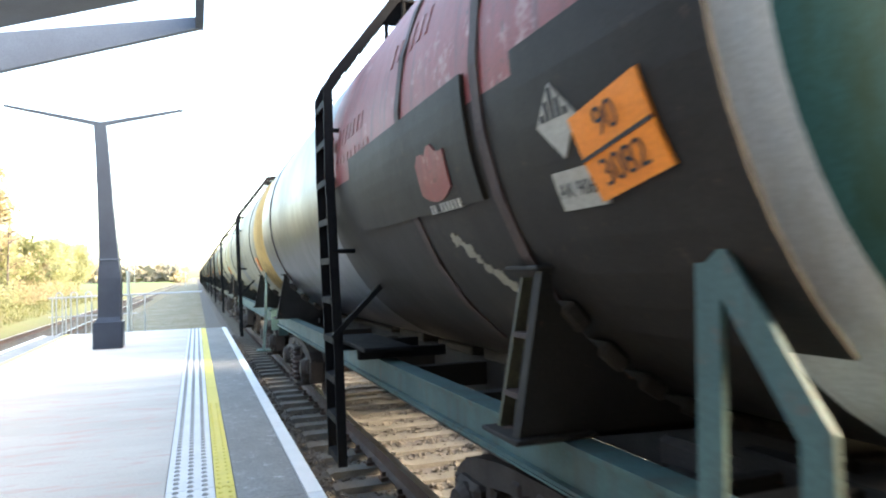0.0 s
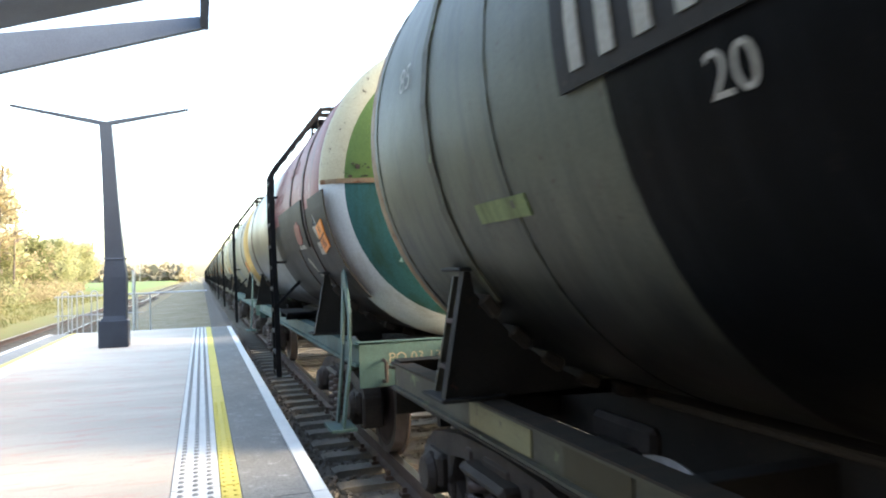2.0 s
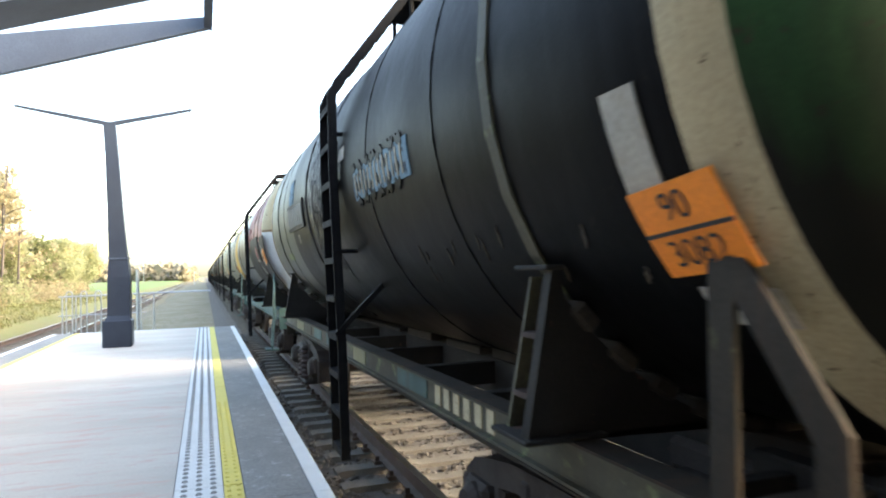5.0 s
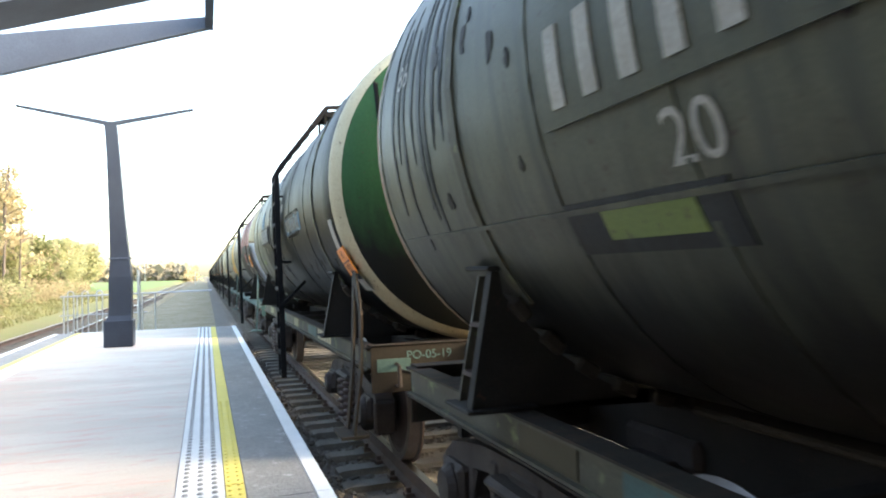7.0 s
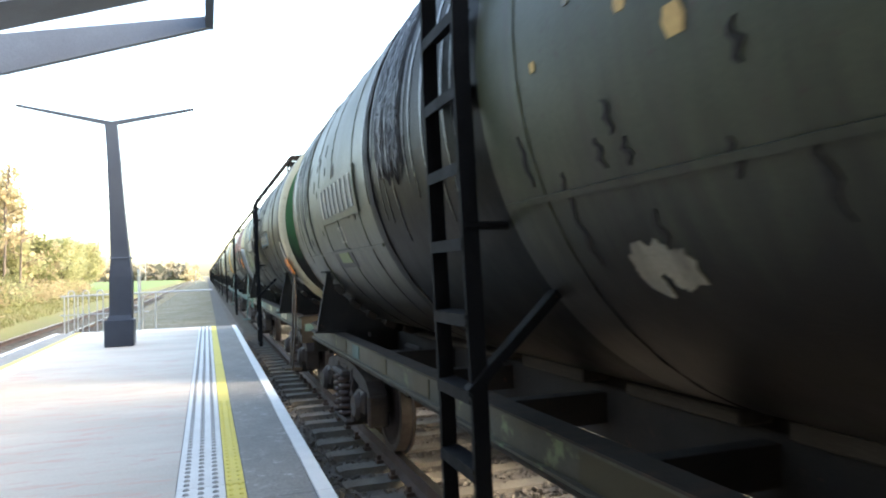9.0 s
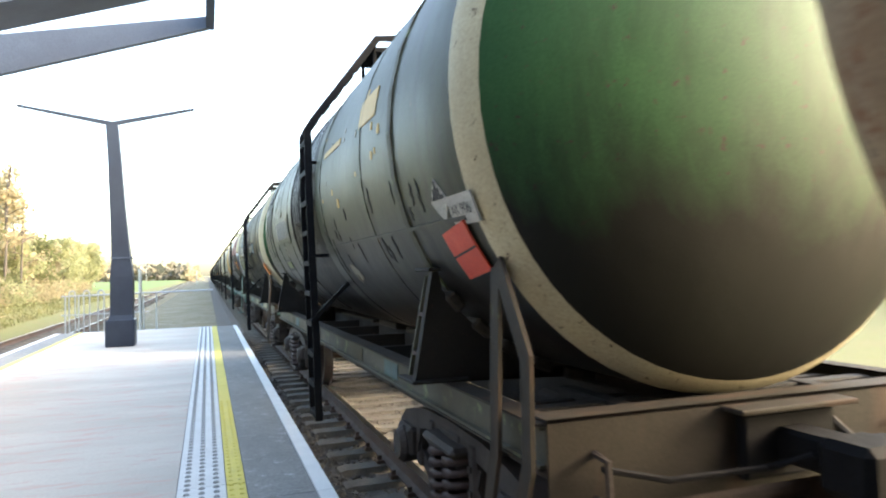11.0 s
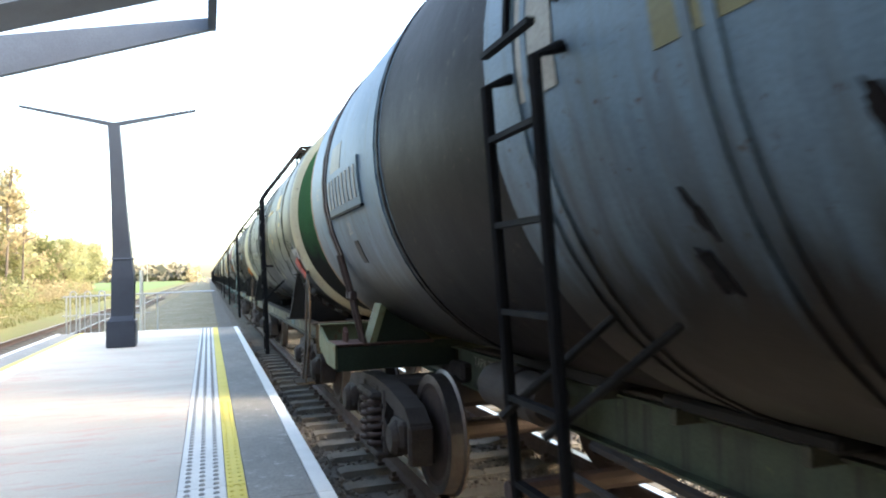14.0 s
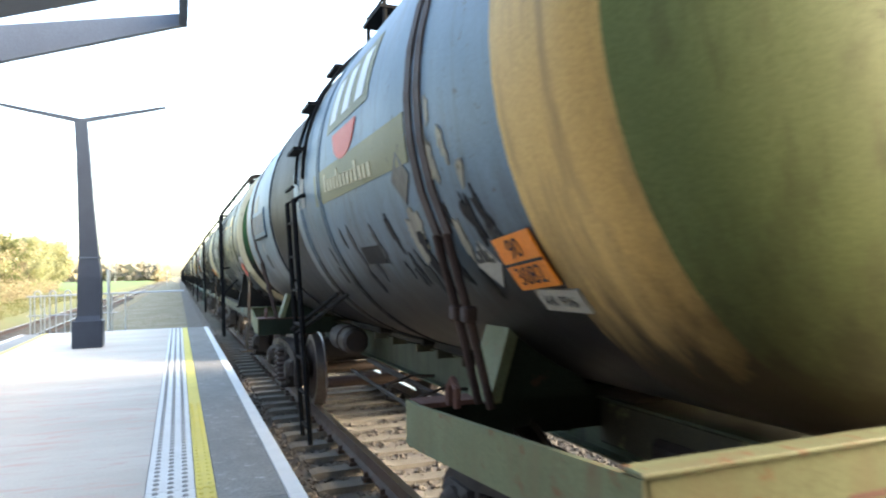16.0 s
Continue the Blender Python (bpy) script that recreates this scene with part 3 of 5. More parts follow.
def top_gear(parent, material, y=-.55):
    bm = bmesh.new()
    lathe(bm, [(TZ + TR - .1, .36), (TZ + TR + .10, .36), (TZ + TR + .10, .40), (TZ + TR + .13, .40), (TZ + TR + .17, .26), (TZ + TR + .18, .01)], "z", (0, y + .9, 0), 20)
    part("manhole", bm, material, parent, "domed hatch on top of the tank")
    bm = bmesh.new()
    box(bm, -.85, .85, y - .35, y + .25, TZ + TR + .04, TZ + TR + .07)
    for s in (-1, 1):
        box(bm, s * .6 - .03, s * .6 + .03, y - .3, y + .2, TZ + 1.30, TZ + TR + .05)
    part("walkway", bm, material, parent)
    for s in (-1, 1):
        bm = bmesh.new()
        tube(bm, [(s * .8, y - .33, TZ + 1.34), (s * .8, y - .33, TZ + TR + .14), (s * .8, y + .23, TZ + TR + .14), (s * .8, y + .23, TZ + 1.34)], .02, 6)
        part("handrail", bm, material, parent)


def saddle(parent, material, y):
    """Transverse tank support: plate hollowed to the tank, outer rib, cap plate, timber blocks."""
    pts = [(-1.42, 1.125), (-1.30, 1.765), (-1.265, 1.765)]
    n = 14
    lo = math.asin((1.66 - TZ) / (TR + .06))
    for k in range(n + 1):
        a = lo + (-math.pi / 2 - lo) * k / n
        pts.append((-(TR + .06) * math.cos(a), TZ + (TR + .06) * math.sin(a)))
    left = pts[:-1]
    outline = left + [(0, TZ - TR - .06)] + [(-x, z) for x, z in left[::-1]]
    bm = bmesh.new()
    prism(bm, outline, "y", y - .012, y + .012)
    part("saddle_plate", bm, material, parent, "grimy welded saddle plate under the tank")
    for s in (-1, 1):
        # flange along the plate's sloping edge, and the narrow gusset behind it
        bm = bmesh.new()
        prism(bm, [(s * 1.428, 1.125), (s * 1.308, 1.765), (s * 1.296, 1.765), (s * 1.416, 1.125)], "y", y - .03, y + .03)
        part("saddle_rib", bm, material, parent)
        bm = bmesh.new()
        prism(bm, [(s * 1.40, 1.125), (s * 1.275, 1.74), (s * 1.20, 1.74), (s * 1.20, 1.125)], "y", y + .20, y + .22)
        part("gusset", bm, P["frame_olive"], parent)
        bm = bmesh.new()
        box(bm, min(s * 1.33, s * 1.08), max(s * 1.33, s * 1.08), y - .03, y + .25, 1.766, 1.788, bevel=.006)
        part("cap_plate", bm, material, parent)
        for z in (1.27, 1.50):
            bm = bmesh.new()
            xo = 1.40 - .19 * (z - 1.125)
            box(bm, min(s * xo, s * (xo - .13)), max(s * xo, s * (xo - .13)), y + .012, y + .20, z, z + .022)
            part("bracket_step", bm, P["brownish"], parent)
        bm = bmesh.new()
        box(bm, min(s * 1.45, s * 1.10), max(s * 1.45, s * 1.10), y - .06, y + .26, 1.125, 1.145, bevel=.005)
        part("foot_plate", bm, material, parent)
        for k in range(6):
            bm = bmesh.new()
            a = radians(-41 - 8.5 * k)
            m = Matrix.Translation((s * (TR + .045) * math.cos(a), y, TZ + (TR + .045) * math.sin(a))) @ Matrix.Rotation(-s * a if s > 0 else a, 4, "Y")
            box(bm, -.035, .035, -.05, .16, -.062 - .008 * (k % 2), .062, m, bevel=.014)
            part("timber_block", bm, M["wood_block"], parent)


def channel(bm, x, y0, y1, z0, z1, face, d=.085):
    """A C-shaped sill with its flanges outwards, one closed profile."""
    t = .014
    prism(bm, [(x, z0), (x + face * d, z0), (x + face * d, z0 + t), (x + face * t, z0 + t), (x + face * t, z1 - t), (x + face * d, z1 - t), (x + face * d, z1), (x, z1)], "y", y0, y1)


def coupler(parent, s, y):
    bm = bmesh.new()
    box(bm, -.09, .09, min(y, y + s * .42), max(y, y + s * .42), .86, 1.02, bevel=.02)
    shank = part("coupler", bm, M["black"], parent, "cast automatic coupler")
    bm = bmesh.new()
    box(bm, -.19, .09, min(y + s * .36, y + s * .62), max(y + s * .36, y + s * .62), .82, 1.05, bevel=.035)
    part("coupler_head", bm, M["black"], shank)
    bm = bmesh.new()
    box(bm, .06, .22, min(y + s * .34, y + s * .52), max(y + s * .34, y + s * .52), .84, 1.03, bevel=.035)
    part("coupler_jaw", bm, M["black"], shank)
    bm = bmesh.new()
    box(bm, -.27, .27, min(y, y + s * .07), max(y, y + s * .07), .79, 1.09, bevel=.015)
    part("coupler_pocket", bm, M["black"], parent)
    bm = bmesh.new()
    tube(bm, [(.32, y, 1.0), (.34, y + s * .2, .86), (.30, y + s * .38, .62), (.18, y + s * .52, .56)], .025)
    part("brake_hose", bm, M["hose"], parent)
    bm = bmesh.new()
    tube(bm, [(-1.0, y + s * .06, .93), (-.7, y + s * .10, .86), (-.2, y + s * .12, .86), (-.12, y + s * .3, .95)], .015, 6)
    part("release_rod", bm, M["black"], parent)


def step_bars(parent, material, y):
    """Bent flat bars of the shunter's step at a rear corner."""
    material = P["headstock_brown"] if material == P["frame_olive"] else material
    for pts in ([(-1.28, y + .34, 1.78), (-1.30, y + .33, 1.30), (-1.31, y + .33, .95), (-1.34, y + .47, .36)],
                [(-1.28, y + .32, 1.80), (-1.30, y + .01, 1.40), (-1.31, y + .0, .95), (-1.34, y + .19, .36)]):
        bm = bmesh.new()
        tube(bm, pts, 0, flat=(.045, .010))
        part("step_bar", bm, material, parent)
    bm = bmesh.new()
    box(bm, -1.46, -1.22, y + .12, y + .52, .34, .365)
    part("step", bm, material, parent)


def frame_standard(w, fm, grime):
    """Full-length frame with side sills, headstocks and cross members."""
    for s in (-1, 1):
        bm = bmesh.new()
        channel(bm, s * 1.205, -HALF + .02, HALF - .02, .94, 1.112, s, .045)
        part("side_sill", bm, fm, w, "steel side sill, patched and grimy")
        for z0, z1 in ((.928, .939), (1.113, 1.124)):
            bm = bmesh.new()
            box(bm, min(s * 1.125, s * 1.256), max(s * 1.125, s * 1.256), -HALF + .02, HALF - .02, z0, z1)
            part("sill_flange", bm, fm if fm == P["frame_teal"] else P["headstock_brown"], w)
    for s in (-1, 1):
        bm = bmesh.new()
        a, b = sorted((s * HALF, s * (HALF - .012)))
        box(bm, -1.22, 1.22, a, b, .74, 1.14)
        a, b = sorted((s * HALF, s * (HALF - .16)))
        box(bm, -1.22, 1.22, a, b, 1.125, 1.14)
        part("headstock", bm, P["headstock_brown"] if fm == P["frame_olive"] else fm, w)
        bm = bmesh.new()
        box(bm, -1.15, 1.15, s * (HALF - .75) - .03, s * (HALF - .75) + .03, .80, 1.06)
        part("cross_member", bm, grime, w)
        coupler(w, s, s * HALF)
        for x in (-.62, .62):
            bm = bmesh.new()
            box(bm, x - .05, x + .05, min(s * 4.5, s * (HALF - .02)), max(s * 4.5, s * (HALF - .02)), .98, 1.10, bevel=.008)
            part("end_beam", bm, grime, w)
        bm = bmesh.new()
        box(bm, -1.12, 1.12, s * 4.95 - .05, s * 4.95 + .05, 1.0, 1.095, bevel=.008)
        part("end_beam", bm, grime, w)
        bm = bmesh.new()
        box(bm, -.34, .34, min(s * HALF, s * (HALF + .14)), max(s * HALF, s * (HALF + .14)), 1.10, 1.125, bevel=.006)
        part("coupler_hood", bm, P["headstock_brown"], w)
        for x in (-1.0, .75):
            bm = bmesh.new()
            tube(bm, [(x, s * HALF, .98), (x, s * (HALF + .1), .97), (x, s * (HALF + .11), .80), (x, s * HALF, .79)], .018, 6)
            part("lamp_bracket", bm, M["bogie"], w)
    bm = bmesh.new()
    box(bm, -.30, .30, -HALF + .05, HALF - .05, .74, 1.06, bevel=.01)
    part("centre_sill", bm, grime, w)
    for y in (-2.6, -1.3, 0, 1.3, 2.6):
        bm = bmesh.new()
        box(bm, -1.15, 1.15, y - .05, y + .05, .84, 1.02)
        part("cross_member", bm, grime, w)
    for s in (-1, 1):
        for ya, yb, top in ((-3.9, -2.75, 1.10), (-2.45, -1.45, 1.15), (-1.2, -.35, 1.13), (.1, .95, 1.15), (1.3, 3.6, 1.10)):
            bm = bmesh.new()
            box(bm, s * .27 - .10, s * .27 + .10, ya, yb, 1.06, top, bevel=.012)
            part("timber_bearer", bm, P["bearer"], w, "weathered timber bearer along the centre sill")
    # brake gear under the frame
    bm = bmesh.new()
    lathe(bm, [(-.35, .0), (-.35, .17), (-.30, .20), (.30, .20), (.35, .17), (.35, .0)], "y", (.35, 1.9, .68), 18)
    part("brake_cylinder", bm, M["bogie"], w)
    bm = bmesh.new()
    lathe(bm, [(-.5, .0), (-.5, .12), (-.45, .15), (.45, .15), (.5, .12), (.5, .0)], "y", (-.55, -1.6, .66), 18)
    part("air_tank", bm, M["bogie"], w)
    bm = bmesh.new()
    tube(bm, [(-.2, -4.9, .66), (-.1, -1, .58), (.1, 1.2, .62), (-.2, 4.9, .66)], .02, 6)
    tube(bm, [(-1.05, -5.2, .80), (-1.05, 5.2, .80)], .017, 6)
    part("brake_pipe", bm, M["bogie"], w)


def number_bars(w, y, z, count, h, pitch, material, plate=None, plate_w=0, plate_h=0, tilt=0.0):
    pl = wrap(y, z, tilt=tilt)
    if plate:
        part("number_board", patch(plate_w, plate_h, pl, .018), plate, w, "raised board with painted digits")
    for i in range(count):
        u0 = (i - (count - 1) / 2) * pitch

        def place(u, v, k, u0=u0):
            return pl(u + u0, v, k + (.018 if plate else 0))
        part("stencil_bar", patch(pitch * .42, h, place, .007, 1, 3), material, w)


def sign_text(w, text, size, y, z, material, lift=0.0, tilt=0.0):
    pl = wrap(y, z, tilt=tilt)
    part("stencil_text", lettering(text, size, lambda u, v, t: pl(u, v, t + lift), .005), material, w)


def placards(w, y, z, tilt=0.0, panel="orange", pw=.36, ph=.27):
    """Orange hazard panel over a plain white card and a white diamond."""
    flat = wrap(y, z, tilt=tilt)

    def pl(u, v, t):
        return flat(u, v, t + .014)
    p = part("hazard_panel", patch(pw, ph, pl, .010), M[panel], w, "orange hazard plate with black digits")
    part("panel_rule", patch(pw, .012, lambda u, v, t: pl(u, v, t + .010), .004, 1, 1), M["dark_ink"], p)
    if panel == "orange":
        part("panel_text", lettering("90", .115, lambda u, v, t: pl(u, v + ph / 4, t + .011), .003), M["dark_ink"], p)
        part("panel_text", lettering("3082", .115, lambda u, v, t: pl(u, v - ph / 4, t + .011), .003), M["dark_ink"], p)


def base_wagon(y0, fm, grime, lab, straps=None):
    w = blank("tank_wagon")
    tagged(w, lab, "rail wagon", "goods train")
    w["start"] = y0
    frame_standard(w, fm, grime)
    wheels = bogie(w, 3.9) + bogie(w, -3.9)
    for s in (-1, 1):
        saddle(w, grime, -4.19 if s < 0 else 3.80)
        strap(w, straps or grime, -4.07 if s < 0 else 3.74, 1.62)
    step_bars(w, fm, -5.42)
    return w, wheels


TRAIN = []       # (wagon, starting place, wheelsets)


def paint(name, c1, c2=None, rough=0.42, spots=None, amount=0.25, streak=None, scale=0.9, chips=(0.05, 0.035, 0.025), belly=None, gloss=0.34):
    rough = max(rough, 0.36)
    return mat(name, c1, c2, rough, 0.0, dents=0.22, scale=scale, fine=70, bump=0.10, spots=spots, spot_amount=amount, streak=streak, chips=chips, belly=belly, gloss=gloss)


# belly=(level, tone): grime plus painted shade below that height
P = {
    "red": paint("paint_red", (0.25, 0.052, 0.045), (0.17, 0.036, 0.033), 0.5, spots=(0.30, 0.16, 0.15), amount=0.45, streak=(0.10, 0.035, 0.032), gloss=0.3),
    "dark": paint("paint_charcoal", (0.038, 0.034, 0.029), (0.020, 0.017, 0.015), 0.55, spots=(0.07, 0.05, 0.04), amount=0.2, streak=(0.022, 0.019, 0.017), gloss=0.12),
    "navy": paint("paint_navy_black", (0.028, 0.034, 0.048), (0.018, 0.02, 0.028), 0.35, spots=(0.08, 0.06, 0.05), amount=0.12, streak=(0.022, 0.025, 0.034)),
    "cream": paint("paint_cream", (0.52, 0.47, 0.32), (0.40, 0.34, 0.22), spots=(0.10, 0.06, 0.035), amount=0.22, gloss=0.12),
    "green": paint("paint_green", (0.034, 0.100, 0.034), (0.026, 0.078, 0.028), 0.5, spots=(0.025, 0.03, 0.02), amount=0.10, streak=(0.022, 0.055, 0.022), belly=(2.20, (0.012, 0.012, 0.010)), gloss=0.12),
    "light_green": paint("paint_light_green", (0.11, 0.17, 0.045), (0.08, 0.13, 0.04), 0.5, spots=(0.05, 0.05, 0.025), amount=0.2, gloss=0.12, chips=None),
    "white": paint("paint_white", (0.66, 0.68, 0.67), (0.54, 0.56, 0.54), 0.5, spots=(0.35, 0.32, 0.28), amount=0.12, streak=(0.42, 0.42, 0.38), gloss=0.2, chips=None),
    "teal": paint("paint_teal", (0.038, 0.135, 0.15), (0.034, 0.10, 0.085), 0.45, spots=(0.035, 0.075, 0.055), amount=0.2, streak=(0.03, 0.07, 0.05), gloss=0.12, chips=None),
    "black": paint("paint_tar_black", (0.0036, 0.0037, 0.0041), (0.0024, 0.0024, 0.0025), 0.42, spots=(0.018, 0.017, 0.016), amount=0.12, streak=(0.0055, 0.0055, 0.006), gloss=0.05, chips=(0.010, 0.008, 0.007)),
    "tar": mat("tar_runs", (0.011, 0.011, 0.011), (0.006, 0.006, 0.006), 0.30, 0.0, scale=5, fine=34, bump=1.0, stretch=(1, 2.2, 1.3), gloss=0.45, dents=0.5),
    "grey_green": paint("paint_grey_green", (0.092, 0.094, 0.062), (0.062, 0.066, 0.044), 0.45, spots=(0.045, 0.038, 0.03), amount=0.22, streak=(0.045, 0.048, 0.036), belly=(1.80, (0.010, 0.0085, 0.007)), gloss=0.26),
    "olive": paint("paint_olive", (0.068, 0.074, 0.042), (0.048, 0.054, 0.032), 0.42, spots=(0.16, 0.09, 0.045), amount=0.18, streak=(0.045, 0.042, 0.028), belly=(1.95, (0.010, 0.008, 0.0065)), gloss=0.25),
    "tan": paint("paint_tan_rim", (0.30, 0.23, 0.145), (0.17, 0.10, 0.055), 0.6, spots=(0.14, 0.055, 0.022), amount=0.6, scale=3.0, gloss=0.15),
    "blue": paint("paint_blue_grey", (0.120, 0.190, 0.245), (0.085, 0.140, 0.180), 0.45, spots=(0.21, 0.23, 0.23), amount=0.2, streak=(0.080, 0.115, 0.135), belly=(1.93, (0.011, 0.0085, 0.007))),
    "brown": paint("paint_oil_brown", (0.014, 0.011, 0.011), (0.007, 0.0056, 0.0056), 0.5, spots=(0.07, 0.05, 0.045), amount=0.2, streak=(0.011, 0.009, 0.009), gloss=0.06),
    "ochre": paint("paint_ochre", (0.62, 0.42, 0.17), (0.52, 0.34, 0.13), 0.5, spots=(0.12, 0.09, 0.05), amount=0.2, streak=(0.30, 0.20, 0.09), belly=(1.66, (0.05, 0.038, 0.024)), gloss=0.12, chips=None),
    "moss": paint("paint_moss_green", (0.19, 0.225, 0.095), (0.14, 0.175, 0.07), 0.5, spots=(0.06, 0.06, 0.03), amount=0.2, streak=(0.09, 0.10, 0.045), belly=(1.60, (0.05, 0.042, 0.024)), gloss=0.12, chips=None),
    "khaki": paint("paint_khaki", (0.17, 0.16, 0.07), (0.14, 0.13, 0.06), 0.5, spots=(0.09, 0.08, 0.05), amount=0.2),
    "grey_cream": paint("paint_weathered_cream", (0.30, 0.27, 0.20), (0.21, 0.19, 0.14), 0.45, spots=(0.09, 0.06, 0.04), amount=0.25, streak=(0.13, 0.11, 0.085), gloss=0.2),
    "faded_pink": mat("faded_pink_lettering", (0.30, 0.16, 0.145), (0.24, 0.10, 0.09), 0.6, scale=12, spots=(0.17, 0.05, 0.045), spot_amount=0.8),
    "sill_green": mat("sill_dark_green", (0.085, 0.11, 0.065), (0.055, 0.065, 0.042), 0.65, scale=2, spots=(0.12, 0.15, 0.07), spot_amount=0.3, streak=(0.04, 0.035, 0.03)),
    "frame_teal": mat("frame_teal", (0.060, 0.125, 0.12), (0.042, 0.080, 0.075), 0.6, scale=2.5, spots=(0.08, 0.08, 0.07), spot_amount=0.4, streak=(0.05, 0.06, 0.052)),
    "headstock_brown": mat("headstock_brown", (0.036, 0.031, 0.024), (0.024, 0.02, 0.016), 0.75, scale=1.6, spots=(0.075, 0.08, 0.04), spot_amount=0.25, streak=(0.05, 0.032, 0.022), gloss=0.15),
    "frame_olive": mat("frame_olive", (0.082, 0.080, 0.048), (0.045, 0.040, 0.030), 0.65, scale=1.3, spots=(0.13, 0.155, 0.075), spot_amount=0.5, streak=(0.05, 0.045, 0.035)),
    "frame_green": mat("frame_pale_green", (0.17, 0.195, 0.105), (0.12, 0.13, 0.068), 0.65, scale=3.0, spots=(0.14, 0.075, 0.035), spot_amount=0.5, streak=(0.13, 0.12, 0.065)),
    "grime": mat("grimy_steel", (0.022, 0.020, 0.016), (0.013, 0.011, 0.010), 0.8, scale=3, spots=RUST, spot_amount=0.3),
    "bearer": mat("bearer_timber", (0.075, 0.062, 0.046), (0.034, 0.028, 0.021), 0.9, scale=4, stretch=(4, .4, 4), bump=0.5, spots=(0.03, 0.025, 0.02), spot_amount=0.3),
    "rust_deck": mat("rusty_deck", (0.17, 0.085, 0.068), (0.10, 0.052, 0.042), 0.8, scale=5, spots=(0.22, 0.08, 0.04), spot_amount=0.4, bump=0.3),
    # dark green, taken darker still for the shade on these inner faces
    "shaded_green": mat("shaded_dark_green", (0.022, 0.034, 0.022), (0.014, 0.018, 0.012), 0.8, scale=2, spots=(0.05, 0.035, 0.022), spot_amount=0.3, gloss=0.15),
    "brownish": mat("rusty_brown_steel", (0.066, 0.040, 0.034), (0.038, 0.025, 0.022), 0.7, scale=3, spots=(0.05, 0.035, 0.03), spot_amount=0.3),
    "blue_patch": paint("paint_sky_blue", (0.09, 0.18, 0.25), (0.16, 0.24, 0.28), 0.7, spots=(0.02, 0.03, 0.04), amount=0.75, scale=5, gloss=0.15),
    "faded": mat("faded_stencil", (0.10, 0.155, 0.155), (0.05, 0.11, 0.11), 0.6, scale=14, spots=(0.06, 0.14, 0.14), spot_amount=0.8),
    "slate": paint("paint_slate", (0.042, 0.047, 0.048), (0.028, 0.031, 0.031), 0.5, spots=(0.02, 0.018, 0.016), amount=0.2, streak=(0.018, 0.019, 0.018), belly=(1.8, (0.012, 0.010, 0.008)), gloss=0.15),
    "lime": paint("paint_lime", (0.13, 0.17, 0.035), (0.10, 0.13, 0.035), 0.5, spots=(0.07, 0.08, 0.04), amount=0.2),
}


def weld_rings(w, material, ys):
    for y in ys:
        lathe_band(w, material, y, .016, .006)


def tar_sheet(ya, yb, z_low, seed):
    """A sheet of tar run down from the hatch: ridged lengthwise, wrinkled, ragged at its lower edge."""
    bm = bmesh.new()
    nu, nv = 46, 60
    a_low = math.asin((z_low - TZ) / TR)
    grid = []
    for i in range(nu + 1):
        y = ya + (yb - ya) * i / nu
        ragged = .16 * noise.noise((i * .45, seed, 0)) + .10 * noise.noise((i * 1.3, seed, 4))
        col = []
        for j in range(nv + 1):
            a = a_low + ragged + (math.pi / 2 - a_low - ragged) * j / nv
            ridge = .5 + .5 * math.sin(i * 1.15 + 1.5 * noise.noise((i * .2, j * .05, seed)))
            lift = .006 + .010 * ridge + .007 * noise.noise((i * .7, j * 1.1, seed + 2))
            if i in (0, nu) or j in (0, nv):
                lift = -.002
            r = TR + lift
            col.append(bm.verts.new((-r * math.cos(a), y, TZ + r * math.sin(a))))
        grid.append(col)
    for i in range(nu):
        for j in range(nv):
            bm.faces.new([grid[i][j], grid[i + 1][j], grid[i + 1][j + 1], grid[i][j + 1]])
    return bm


